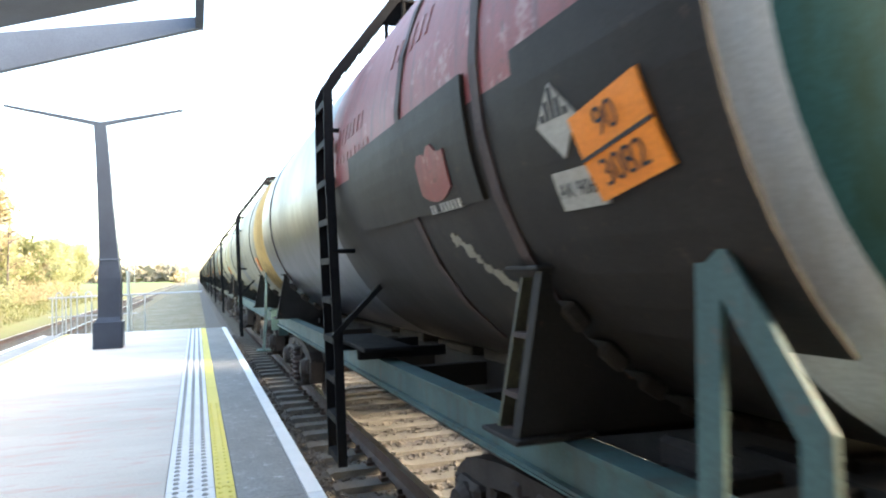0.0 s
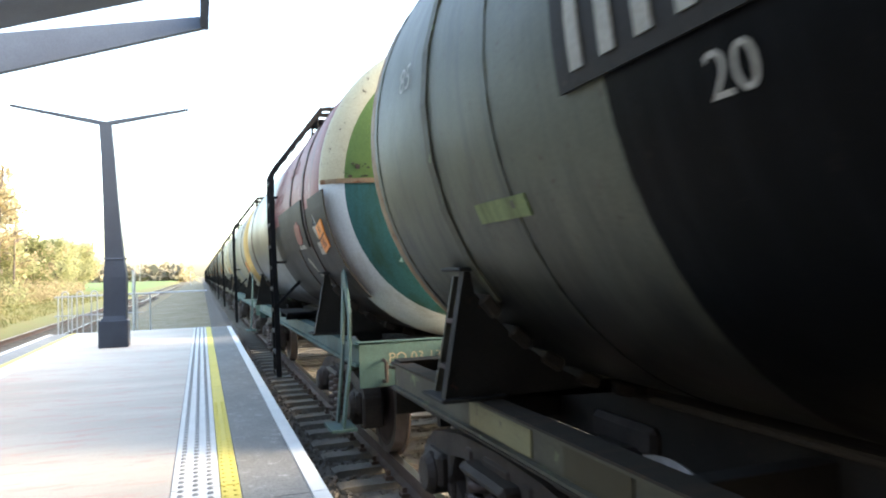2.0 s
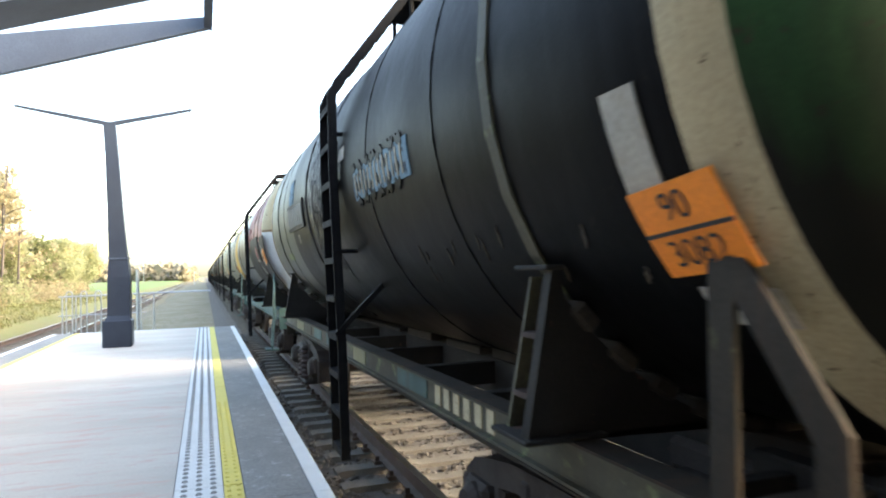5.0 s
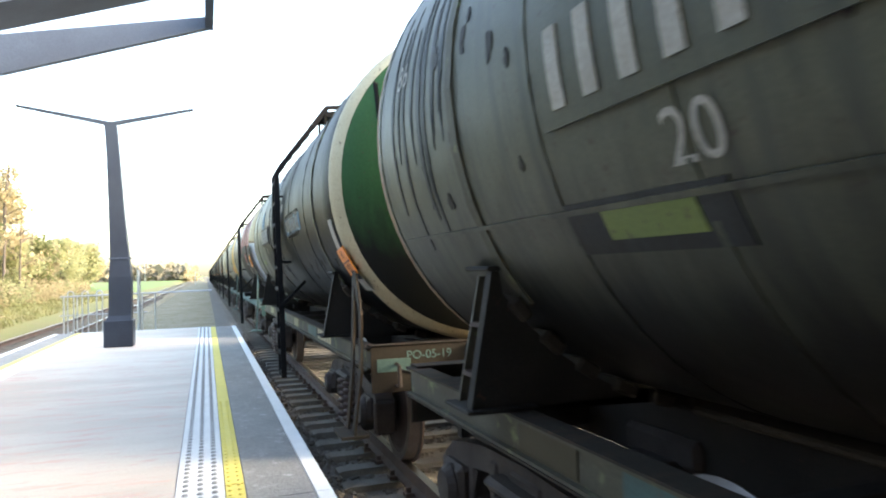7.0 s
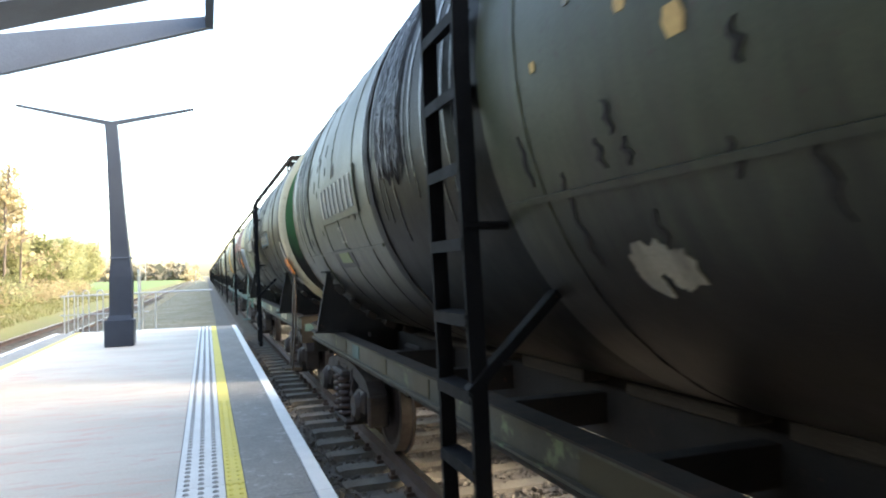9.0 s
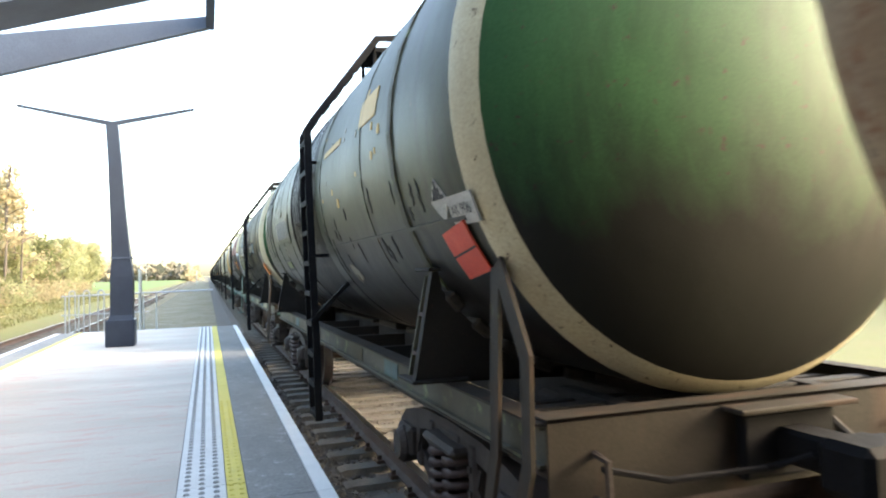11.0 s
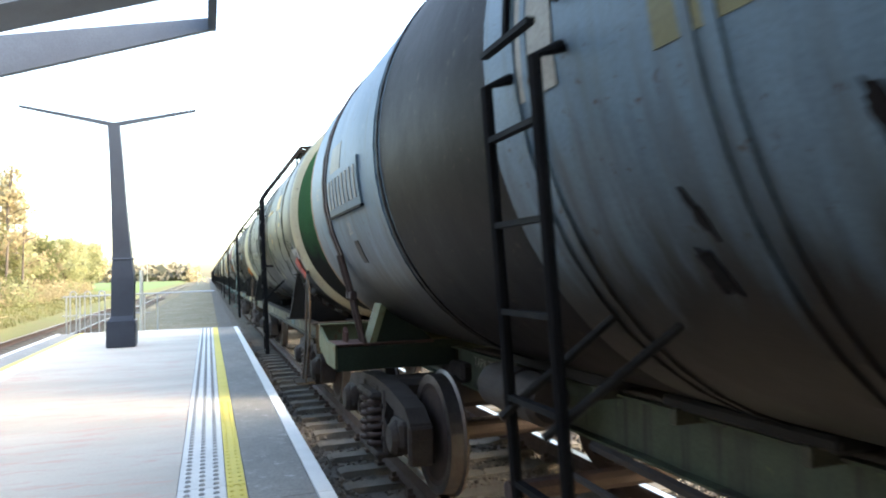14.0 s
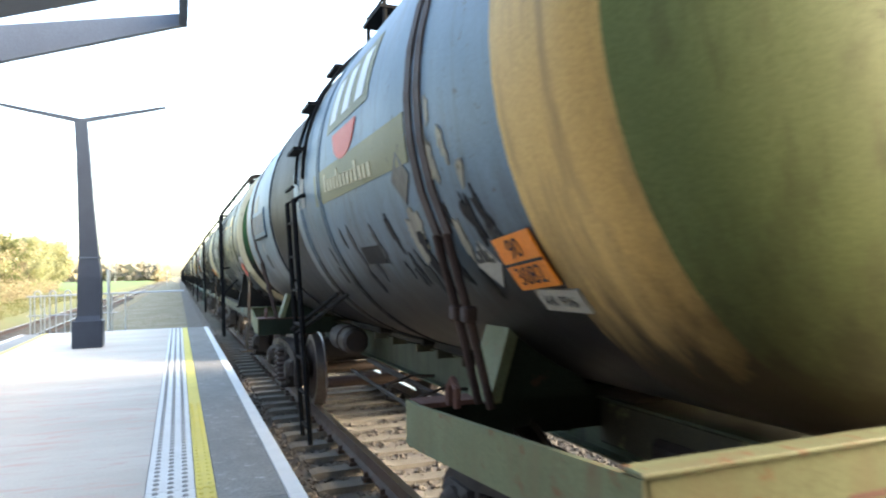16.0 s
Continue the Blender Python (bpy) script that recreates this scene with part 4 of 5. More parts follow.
def wagon_red():
    def zone(s, r, z):
        if s < -5.06:
            inner = r < 1.30
            return (3 if inner else 2) if z > TZ else (5 if inner else 4)
        if s > 5.0:
            return 6
        if s > -0.75:
            return 6
        return 0 if z > 2.45 or (s < -4.4 and z > 2.6) else 1
    w, wheels = base_wagon(6.50, P["frame_teal"], P["grime"], "red and charcoal tank wagon with a teal and green end", P["brownish"])
    part("tank", tank_shell(zone, None), [P["red"], P["dark"], P["cream"], P["light_green"], P["white"], P["teal"], P["navy"]], w, smooth=True)
    ladder(w, M["black"], -.85, -1.25)
    top_gear(w, M["black"])
    strap(w, P["brownish"], -3.0, 1.4)
    for y, z in ((-.75, 1.20), (-1.45, 1.20)):
        bm = bmesh.new()
        box(bm, -1.40, -.70, y - .03, y + .03, z - .08, z, bevel=.008)
        part("walkway_bracket", bm, M["black"], w)
    bm = bmesh.new()
    box(bm, -1.42, -1.05, -1.75, -.55, 1.202, 1.235, bevel=.008)
    part("walkway_plank", bm, M["black"], w, "dark plank beside the ladder")
    # jacket plate edge along the belly
    part("jacket_panel", patch(2.15, .52, wrap(-2.88, 2.32), .022, 8, 6), P["dark"], w, "charcoal cover panel on the tank side")
    part("jacket_panel", patch(.93, 1.10, wrap(-4.86, 2.00), .012, 4, 8), P["dark"], w)
    placards(w, -4.92, 2.13, tilt=.17)
    hazard_stripes(w, -4.64, 2.24, .022)
    part("warning_diamond", patch(.24, .24, wrap(-4.64, 2.24), .018, 2, 2, lambda s, t: ((s - t) * .12, (s + t) * .12)), M["white_paint"], w, "faded white hazard diamond")
    part("white_card", patch(.26, .13, wrap(-4.66, 2.03), .020), M["white_paint"], w)
    sign_text(w, "AK 906", .07, -4.66, 2.03, M["dark_ink"], .022)
    part("red_mark", patch(.42, .26, wrap(-3.48, 2.22), .03, 8, 2, lambda s, t: (s * .40, t * (.22 - .10 * abs(s * 2) ** 2) + (.05 * abs(math.sin(7 * s + 1)) if t > 0 else 0))), P["red"], w)
    for row, (n, yy, zz) in enumerate(((5, -3.50, 2.155), (9, -3.52, 2.085))):
        for i in range(n):
            if i != 2:
                part("stencil_bar", patch(.028, .044, wrap(yy - (i - (n - 1) / 2) * .046, zz), .026, 1, 2), M["white_paint"], w)
    rp = random.Random(12)
    for i in range(9):
        a = .05 + .06 * rp.random()
        part("bare_patch", patch(1, 1, wrap(-3.45 - .07 * i + .05 * rp.random(), 1.92 - .045 * i), .004, 10, 10, ragged(a * 1.5, a * 1.2, i * 2.3 + 9)), P["grey_cream"], w)
    rl = random.Random(19)
    for y, z, n, hh in ((-1.35, 2.80, 7, .15), (-2.75, 3.02, 6, .17), (-1.30, 2.62, 9, .06)):
        for i in range(n):
            part("letter_bar", patch(.03 + .03 * rl.random(), hh * (.7 + .3 * rl.random()), wrap(y - i * .125, z), .004, 1, 3), P["faded_pink"], w)
    bm = bmesh.new()
    tube(bm, [(x, -TL - DISH * math.sqrt(1 - (x / TR) ** 2) - .004, TZ + .01) for x in [-1.49 + 2.98 * k / 24 for k in range(25)]], 0, flat=(.008, .022))
    part("end_seam", bm, P["tan"], w, "rusty horizontal seam across the end")
    rc = random.Random(40)
    for i in range(90):
        x, z = -1.32 + 2.7 * rc.random(), TZ + .05 + .16 * rc.random() ** 2
        a = .005 + .013 * rc.random() ** 2
        ye = -TL - DISH * math.sqrt(max(.02, 1 - (x * x + (z - TZ) ** 2) / TR ** 2)) - .005
        bm = bmesh.new()
        n = 7
        prism(bm, [(x + a * (1 + 1.2 * rc.random()) * math.cos(k * math.tau / n), z + a * (.4 + .5 * rc.random()) * math.sin(k * math.tau / n)) for k in range(n)], "y", ye, ye + .03)
        part("paint_chip", bm, P["dark"], w)
    # stencils on the end
    for x, z, t in ((-.55, 2.05, "UP 378"), (-.62, 1.9, "23 03 15"), (.40, 1.62, "TO 378")):
        rr = math.hypot(x, z - TZ)
        ye = -TL - DISH * math.sqrt(max(0, 1 - (rr / TR) ** 2)) - .025
        part("stencil_text", lettering(t, .13, lambda u, v, k, x=x, z=z, ye=ye: Vector((x + u, ye, z + v)), 0), P["faded"], w)
    part("stencil_text", lettering("PO 03 13", .13, lambda u, v, k: Vector((-.70 + u, -HALF - .006, .99 + v)), 0), P["grey_cream"], w)
    TRAIN.append((w, 6.50, wheels))


def wagon_black():
    def zone(s, r, z):
        if s < -5.06:
            return 2 if r > 1.40 else 3
        if s > 4.78:
            return 4 if r > 1.40 else 5
        if s > 2.25:
            return 1
        return 0
    w, wheels = base_wagon(-5.52, P["frame_olive"], P["grime"], "tar-black tank wagon with grey front and cream and green end", P["frame_olive"])
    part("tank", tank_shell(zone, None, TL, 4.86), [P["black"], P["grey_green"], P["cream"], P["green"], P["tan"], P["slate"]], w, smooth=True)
    ladder(w, M["black"], -.66, -1.06)
    top_gear(w, M["black"])
    strap(w, P["grime"], 0.85, 1.3)
    weld_rings(w, P["grey_green"], (3.02, 4.70))
    weld_rings(w, P["black"], (-2.0, -3.4))
    number_bars(w, 1.78, 2.465, 8, .225, .158, M["white_paint"], P["dark"], 1.36, .32)
    sign_text(w, "20", .16, 1.79, 2.19, M["white_paint"])
    sign_text(w, "85", .2, 4.10, 2.80, M["white_paint"])
    part("green_patch", patch(.48, .09, wrap(3.14, 2.015), .005), P["moss"], w)
    part("blue_patch", patch(.40, .34, wrap(2.18, 2.77), .005), P["blue_patch"], w)
    rng = random.Random(4)
    part("blue_lettering", patch(1.40, .22, wrap(-2.28, 2.41), .005), P["blue_patch"], w, "peeling blue lettering panel")
    for i in range(13):
        y = -1.68 - i * .10
        part("letter_bar", patch(.03, .13 + .04 * rng.random(), wrap(y + .025, 2.41), .010, 1, 2), P["grey_cream"], w)
        part("peeled_spot", patch(.10, .06, wrap(y + .05 * rng.random(), 2.30 + .24 * rng.random()), .008, 4, 3, lambda s, t, i=i: (s * .09 * (1.3 - abs(t)), t * .05 + .015 * math.sin(9 * s + i))), P["black"], w)
        part("peeled_spot", patch(.08, .06, wrap(y + .06, 2.29 if i % 2 else 2.53), .008, 4, 3, lambda s, t, i=i: (s * .12 * (1.2 - abs(t)), t * .05 + .015 * math.sin(7 * s + i))), P["black"], w)
    part("letter_bar", patch(.22, .10, wrap(-1.15, 2.72), .006), M["white_paint"], w)
    # oil run over the shoulder
    ro = random.Random(7)
    part("tar_sheet", tar_sheet(.62, -.38, 2.32, 7), P["tar"], w, "glossy wrinkled sheet of spilt tar")
    for i in range(11):
        h = .35 + ro.random() * .5
        wd = .03 + .03 * ro.random()
        part("tar_run", patch(wd, h, wrap(.56 - i * .088, 2.30 - h * .3), .006, 2, 10, lambda s, t, wd=wd, h=h, i=i: (s * wd * (.08 + .92 * min(1, (t + .5) * 2.2)) + .008 * math.sin(6 * t + i), t * h)), P["tar"], w, "glossy black tar run")
    for i in range(16):
        s0 = .04 + .09 * ro.random()
        part("paint_fleck", patch(.02, s0, wrap(-2.55 - (.3 if i < 6 else 2.2) * ro.random(), 1.72 + .22 * ro.random()), .004, 3, 5, lambda s, t, s0=s0, i=i: (s * .022 * (1.2 - 1.8 * abs(t)) + .03 * t + .006 * math.sin(17 * t + i), t * s0)), P["bearer"], w)
    placards(w, -5.02, 1.88, tilt=.1)
    part("white_card", patch(.28, .13, wrap(-5.05, 1.66), .007), M["white_paint"], w)
    part("white_card", patch(.16, .34, wrap(-4.90, 2.10), .007), M["white_paint"], w)
    part("stencil_text", lettering("PO-05-19", .105, lambda u, v, k: Vector((-.70 + u, -HALF - .004, 1.045 + v)), 0), P["faded"], w)
    part("stencil_text", lettering("CP-05-21", .105, lambda u, v, k: Vector((-.68 + u, -HALF - .004, .925 + v)), 0), P["faded"], w)
    part("paint_patch", end_strip(-1.02, .97, .30, .11, -HALF - .004), P["frame_teal"], w)
    rd = random.Random(23)
    for i in range(13):
        x = -1.12 + .9 * rd.random()
        z = TZ + math.sqrt(1.40 ** 2 - x * x) - .5 * rd.random() ** 2
        part("drip", dish_drip(x, z, .14 + .32 * rd.random(), .010 + .010 * rd.random()), P["black"], w)
    for y, ln, key in ((3.6, .7, "khaki"), (2.75, .45, "moss"), (1.2, .3, "frame_teal"), (-.4, .5, "khaki")):
        part("paint_patch", patch_flat(-1.222, y, 1.03, ln, .13), P[key], w)
    part("green_plate", patch_flat(-1.222, 2.0, 1.03, .55, .12), P["teal"], w)
    part("green_plate", patch_flat(-1.222, -2.05, 1.03, .68, .12), P["frame_teal"], w)
    for i, y in enumerate((-2.6, -2.76, -2.92, -3.08, -3.24, -3.40)):
        part("sill_bar", patch_flat(-1.222, y, 1.03, .09, .12), P["cream"], w)
    TRAIN.append((w, -5.52, wheels))


def end_strip(x, z, w, h, y):
    """A thin flat plate on the end beam."""
    bm = bmesh.new()
    box(bm, x - w / 2, x + w / 2, y - .002, y + .004, z - h / 2, z + h / 2)
    return bm


def dish_drip(x, z, h, w):
    """A dark run of spilt oil down the trailing dished end."""
    bm = bmesh.new()
    n = 8
    rows = []
    for k in range(n + 1):
        zz = z - h * k / n
        hw = w * (.5 + .5 * math.sin(math.pi * min(1, .35 + .65 * k / n))) * (1 - .7 * (k == n))
        yy = -TL - DISH * math.sqrt(max(.01, 1 - (x * x + (zz - TZ) ** 2) / TR ** 2))
        rows.append([bm.verts.new((x + d * hw, yy - lift, zz)) for d, lift in ((-1, -.004), (-.6, .005), (.6, .005), (1, -.004))])
    for a, b in zip(rows, rows[1:]):
        for i in range(3):
            bm.faces.new([a[i], a[i + 1], b[i + 1], b[i]])
    return bm


def patch_flat(x, y, z, w, h):
    bm = bmesh.new()
    box(bm, x - .004, x + .002, y - w / 2, y + w / 2, z - h / 2, z + h / 2)
    return bm


def wagon_grey():
    def zone(s, r, z):
        if s < -5.06:
            return 2 if r > 1.40 else 3
        if s > 5.02:
            return 4 if r > 1.40 else 5
        if -1.05 < s < 1.03:
            return 6
        if s < -1.05:
            return 1
        return 0
    w, wheels = base_wagon(-17.54, P["frame_olive"], P["grime"], "weathered grey-green tank wagon with cream and green end", P["frame_olive"])
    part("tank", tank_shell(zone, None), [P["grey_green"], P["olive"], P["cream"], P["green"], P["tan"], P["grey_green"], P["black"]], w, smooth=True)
    ladder(w, M["black"], -.62, -1.02)
    part("tar_sheet", tar_sheet(.66, .10, 2.36, 12), P["tar"], w, "glossy wrinkled sheet of spilt tar")
    top_gear(w, M["black"])
    strap(w, P["grime"], 0.9, 1.3)
    weld_rings(w, P["grey_green"], (3.0, 2.31, 1.44, 5.02))
    weld_rings(w, P["olive"], (-1.4, -3.2))
    number_bars(w, 2.14, 2.40, 8, .25, .185, M["white_paint"], P["grey_green"], 1.55, .36)
    sign_text(w, "20", .22, 2.27, 2.09, M["white_paint"])
    sign_text(w, "86", .2, 4.54, 2.85, M["white_paint"])
    part("green_patch", patch(.78, .19, wrap(2.60, 1.90), .004), P["slate"], w)
    part("green_patch", patch(.44, .10, wrap(2.56, 1.905), .008), P["lime"], w)
    rk = random.Random(27)
    for i in range(9):
        h = .5 + .7 * rk.random()
        part("oil_run", patch(1, 1, wrap(4.75 - .12 * i - .05 * rk.random(), 2.95 - .35 * rk.random()), .003, 6, 16, ragged(.05 + .05 * rk.random(), h * 1.4, i * 4.1 + 2)), P["slate"], w)
    for i in range(22):
        a = .05 + .07 * rk.random()
        part("rust_spot", patch(1, 1, wrap(4.0 - 2.4 * rk.random(), 2.05 + .95 * rk.random()), .003, 8, 8, ragged(a * .8, a * 1.2, i * 1.7 + 60)), P["dark"], w)
    rt = random.Random(17)
    for i in range(12):
        h = .7 + rt.random() * 1.2
        wd = .022 + .03 * rt.random()
        part("tar_run", patch(wd, h, wrap(.95 - i * .16 + .09 * rt.random(), 3.0 - rt.random() * .35), .002 + .002 * rt.random(), 2, 18, lambda s, t, wd=wd, h=h, i=i: (s * wd * (.08 + .92 * min(1, (t + .5) * 2.2)) + .010 * math.sin(5 * t + i), t * h)), P["tar"], w, "glossy black tar run")
    part("seam_bead", patch(3.9, .02, wrap(3.0, 1.96), .010, 20, 2), P["grey_green"], w)
    part("seam_bead", patch(3.9, .024, wrap(-3.05, 2.02), .012, 20, 2), P["olive"], w)
    placards(w, -4.82, 1.87, tilt=.15, panel="red_placard")
    hazard_stripes(w, -4.72, 2.12, .010)
    part("white_card", patch(.32, .15, wrap(-4.99, 2.06), .010), M["white_paint"], w)
    sign_text(w, "AK 906", .08, -4.99, 2.06, M["dark_ink"], .011)
    part("warning_diamond", patch(.24, .24, wrap(-4.72, 2.12), .006, 2, 2, lambda s, t: ((s - t) * .12, (s + t) * .12)), M["white_paint"], w, "faded white hazard diamond")
    rw = random.Random(31)
    for i in range(5):
        s0 = .05 + .05 * rw.random()
        part("bare_patch", patch(1, 1, wrap(-1.76 - .26 * rw.random(), 1.80 + .10 * (rw.random() - .5)), .004, 10, 10, ragged(s0 * 2.2, s0 * 2.4, i * 3.1)), P["grey_cream"], w)
    for i in range(18):
        s0 = .08 + .20 * rw.random()
        yy = -1.25 - rw.random() * 3.2
        part("rust_run", patch(.03, s0 * .7, wrap(yy, 1.85 + .42 * rw.random()), .003, 3, 6, lambda s, t, s0=s0, i=i: (s * .03 * (1.1 - 1.5 * abs(t)) + .012 * math.sin(11 * t + i), t * s0 * .7)), P["grime"], w)
    for i in range(16):
        s0 = .025 + .035 * rw.random()
        part("paint_fleck", patch(s0, s0, wrap(-1.2 - rw.random() * 3.0, 2.35 + .7 * rw.random()), .003, 4, 4, lambda s, t, s0=s0: (s * s0 * (1.4 - abs(t)), t * s0 * 1.3)), P["ochre"] if i % 3 else P["grey_cream"], w)
    for y, z, ww, hh in ((-2.0, 2.86, .8, .05), (-3.4, 2.9, .5, .2)):
        part("stencil_bar", patch(ww, hh, wrap(y, z), .005), P["ochre"], w)
    for y, ln, key in ((3.45, .5, "lime"), (2.75, .3, "teal"), (1.9, .6, "lime"), (.7, .35, "lime"), (-1.6, .6, "lime"), (-2.9, .4, "teal")):
        part("paint_patch", patch_flat(-1.222, y, 1.03, ln, .13), P["moss"] if key == "lime" else P["frame_teal"], w)
    TRAIN.append((w, -17.54, wheels))


def sorted_side(yi, kink, yo):
    """Outline of an end box's side: level at the deck, rising to the end beam."""
    return [(yi, .90), (kink, .90), (yo, 1.03), (yo, 1.24), (kink, 1.12), (yi, 1.12)]


def wagon_blue():
    """Frameless-looking wagon: centre sill, end boxes with platforms, ribbed blue tank."""
    w = blank("tank_wagon")
    tagged(w, "blue-grey tank wagon with oil-stained middle and ochre and green end", "rail wagon", "goods train")
    C = -29.56

    def zone(s, r, z):
        if s < -4.33:
            return 2 if r > 1.38 else 3
        if s > 4.87:
            return 4 if r > 1.40 else 5
        if 0.1 < s < 1.90:
            return 1
        return 0
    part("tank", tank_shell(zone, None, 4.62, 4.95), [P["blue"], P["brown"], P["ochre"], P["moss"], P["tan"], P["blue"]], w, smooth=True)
    fm, grime = P["frame_green"], P["grime"]
    for s in (-1, 1):
        bm = bmesh.new()
        channel(bm, s * .24, -4.9, 4.9, .72, 1.05, s)
        part("centre_sill", bm, P["sill_green"], w, "grimy dark green centre sill")
    bm = bmesh.new()
    box(bm, -.3, .3, -3.4, 3.4, 1.056, 1.085, bevel=.008)
    part("sill_cover", bm, P["bearer"], w)
    for k, (ya, yb) in enumerate(((-2.9, -1.95), (-1.55, -.75), (-.45, .55), (1.0, 2.3))):
        for x in (-.30, .30):
            bm = bmesh.new()
            box(bm, x - .13, x + .13, ya, yb, 1.087, 1.15 + .02 * (k % 2), bevel=.015)
            part("support_pad", bm, P["grime"], w)
            for y in (ya + .12, yb - .12):
                bm = bmesh.new()
                box(bm, x - .16, x + .16, y - .025, y + .025, 1.02, 1.10, bevel=.006)
                part("pad_clip", bm, P["frame_olive"], w)
    for y in (-2.7, -1.9, -1.1, -.3):
        bm = bmesh.new()
        tube(bm, [(-.27, y, .78), (-.5, y, .80), (-.72, y, .74), (-.74, y, .60), (-.60, y, .56)], .014, 6)
        part("pipe_hanger", bm, M["bogie"], w)
    for s in (-1, 1):
        yo, yi = (4.83, 3.91) if s > 0 else (-4.96, -3.05)
        kink = 4.36 if s > 0 else -3.22
        off = .13 if s > 0 else -.33
        lo, hi = min(yo, yi), max(yo, yi)
        bm = bmesh.new()
        box(bm, -1.44, 1.44, min(yo, yo - s * .02), max(yo, yo - s * .02), .96, 1.24)
        part("headstock", bm, fm, w, "pale green steel end beam, rust at the edges")
        bm = bmesh.new()
        box(bm, -1.46, 1.46, min(yo + s * .012, yo - s * .09), max(yo + s * .012, yo - s * .09), 1.243, 1.258, bevel=.004)
        part("rim_flange", bm, fm, w)
        for x in (-1.1, -.55, .55, 1.1):
            bm = bmesh.new()
            box(bm, x - .18, x + .18, min(yo + s * .004, yo), max(yo + s * .004, yo), 1.085, 1.105)
            part("weld_seam", bm, P["rust_deck"], w)
        bm = bmesh.new()
        box(bm, -1.44, 1.44, min(yi, yi + s * .03), max(yi, yi + s * .03), .88, 1.12)
        part("bolster_beam", bm, P["shaded_green"], w)
        for x in (-1, 1):
            bm = bmesh.new()
            prism(bm, sorted_side(yi, kink, yo), "x", x * 1.44 - .012, x * 1.44 + .012)
            part("side_plate", bm, fm, w)
            bm = bmesh.new()
            box(bm, min(x * 1.43, x * .5), max(x * 1.43, x * .5), min(yi, kink), max(yi, kink), 1.10, 1.125)
            part("deck_plate", bm, P["rust_deck"], w, "rusty pinkish deck plate")
            bm = bmesh.new()
            m = Matrix.Translation((x * 1.30, yi + s * .27, 1.12))
            tube(bm, [m @ Vector((0, -.05, 0)), m @ Vector((0, -.05, .09)), m @ Vector((0, 0, .13)), m @ Vector((0, .05, .09)), m @ Vector((0, .05, 0))], .02, 6)
            part("lifting_eye", bm, P["rust_deck"], w)
            # inclined saddle box
            bm = bmesh.new()
            prism(bm, [(x * 1.12, 1.12), (x * .98, 1.56), (x * .93, 1.52), (x * 1.06, 1.12)], "y", min(yi + s * .03, yi + s * .30), max(yi + s * .03, yi + s * .30))
            part("saddle_box", bm, fm, w, "pale green saddle bracket")
            bm = bmesh.new()
            prism(bm, [(x * 1.06, 1.122), (x * .93, 1.51), (x * .62, 1.24), (x * .5, 1.122)], "y", min(yi + s * .05, yi + s * .28), max(yi + s * .05, yi + s * .28))
            part("saddle_web", bm, P["shaded_green"], w)
            # hold-down rods
            for d in (-.07, .07):
                bm = bmesh.new()
                y = yi + off + d
                pts = [(x * 1.16, y, 1.12), (x * 1.26, y, 1.55), (x * 1.37, y + .0, 1.95)]
                tube(bm, pts, .022, 7)
                box(bm, x * 1.265 - .034, x * 1.265 + .034, y - .034, y + .034, 1.53, 1.61, bevel=.012)
                part("hold_down_rod", bm, P["brownish"], w, "rusty threaded rod with nut")
        coupler(w, s, yo)
        bm = bmesh.new()
        box(bm, -.3, .3, min(yi, yo), max(yi, yo), .78, 1.04, bevel=.02)
        part("draft_box", bm, P["frame_olive"], w)
        for d in (-.07, .07):
            strap(w, P["brownish"], yi + off + d, 1.95)
    for y in (1.95, 2.05, -.1, -.2, -1.0, -1.08):
        lathe_band(w, P["brown"] if 0 < y < 2 else P["blue"], y)
    wheels = bogie(w, 3.86) + bogie(w, -3.86)
    # ladder with stand-off rails
    for y in (-.09, -.46):
        bm = bmesh.new()
        tube(bm, [(-1.48, y, .30), (-1.60, y, 2.42), (-1.50, y, 2.46)], .022, 7)
        part("ladder_rail", bm, M["black"], w)
        bm = bmesh.new()
        tube(bm, [(-1.52 * math.cos(radians(a)), y, TZ + 1.56 * math.sin(radians(a))) for a in range(0, 85, 7)], .016, 6)
        part("hand_rail", bm, M["black"], w)
    for i in range(8):
        bm = bmesh.new()
        c = -1.487 - .017 * i
        box(bm, c - .015, c + .015, -.46, -.09, .42 + i * .3, .44 + i * .3)
        part("rung", bm, M["black"], w)
    for a in (10, 26, 42, 58):
        bm = bmesh.new()
        c, s = math.cos(radians(a)), math.sin(radians(a))
        box(bm, -1.56 * c - .06, -1.56 * c + .03, -.47, -.08, TZ + 1.54 * s - .014, TZ + 1.54 * s + .014)
        part("step", bm, M["black"], w)
    part("pale_band", patch(.26, 1.5, wrap(-.26, 3.10), .006, 2, 12), M["white_paint"], w)
    for y, ye, z in ((-.42, -.52, 1.64), (-.10, -.14, 1.64)):
        bm = bmesh.new()
        tube(bm, [(-1.58, y, 1.26), (-1.14, ye, z - .05)], .018, 6)
        part("brace", bm, P["grime"], w)
    top_gear(w, M["black"], -.3)
    number_bars(w, 3.18, 2.46, 8, .24, .152, M["white_paint"], P["blue"], 1.28, .36)
    part("board_edge", patch(1.30, .02, wrap(3.18, 2.275), .03, 1, 1), M["black"], w)
    sign_text(w, "20", .15, 3.22, 2.14, M["white_paint"])
    part("dark_patch", patch(.15, .20, wrap(3.17, 1.95), .005), P["dark"], w)
    sign_text(w, "62", .17, 4.43, 2.55, M["white_paint"])
    part("khaki_panel", patch(2.35, .25, wrap(-2.05, 2.44), .004), P["khaki"], w)
    part("pale_patch", patch(.44, .28, wrap(3.50, 2.74), .004), P["grey_cream"], w)
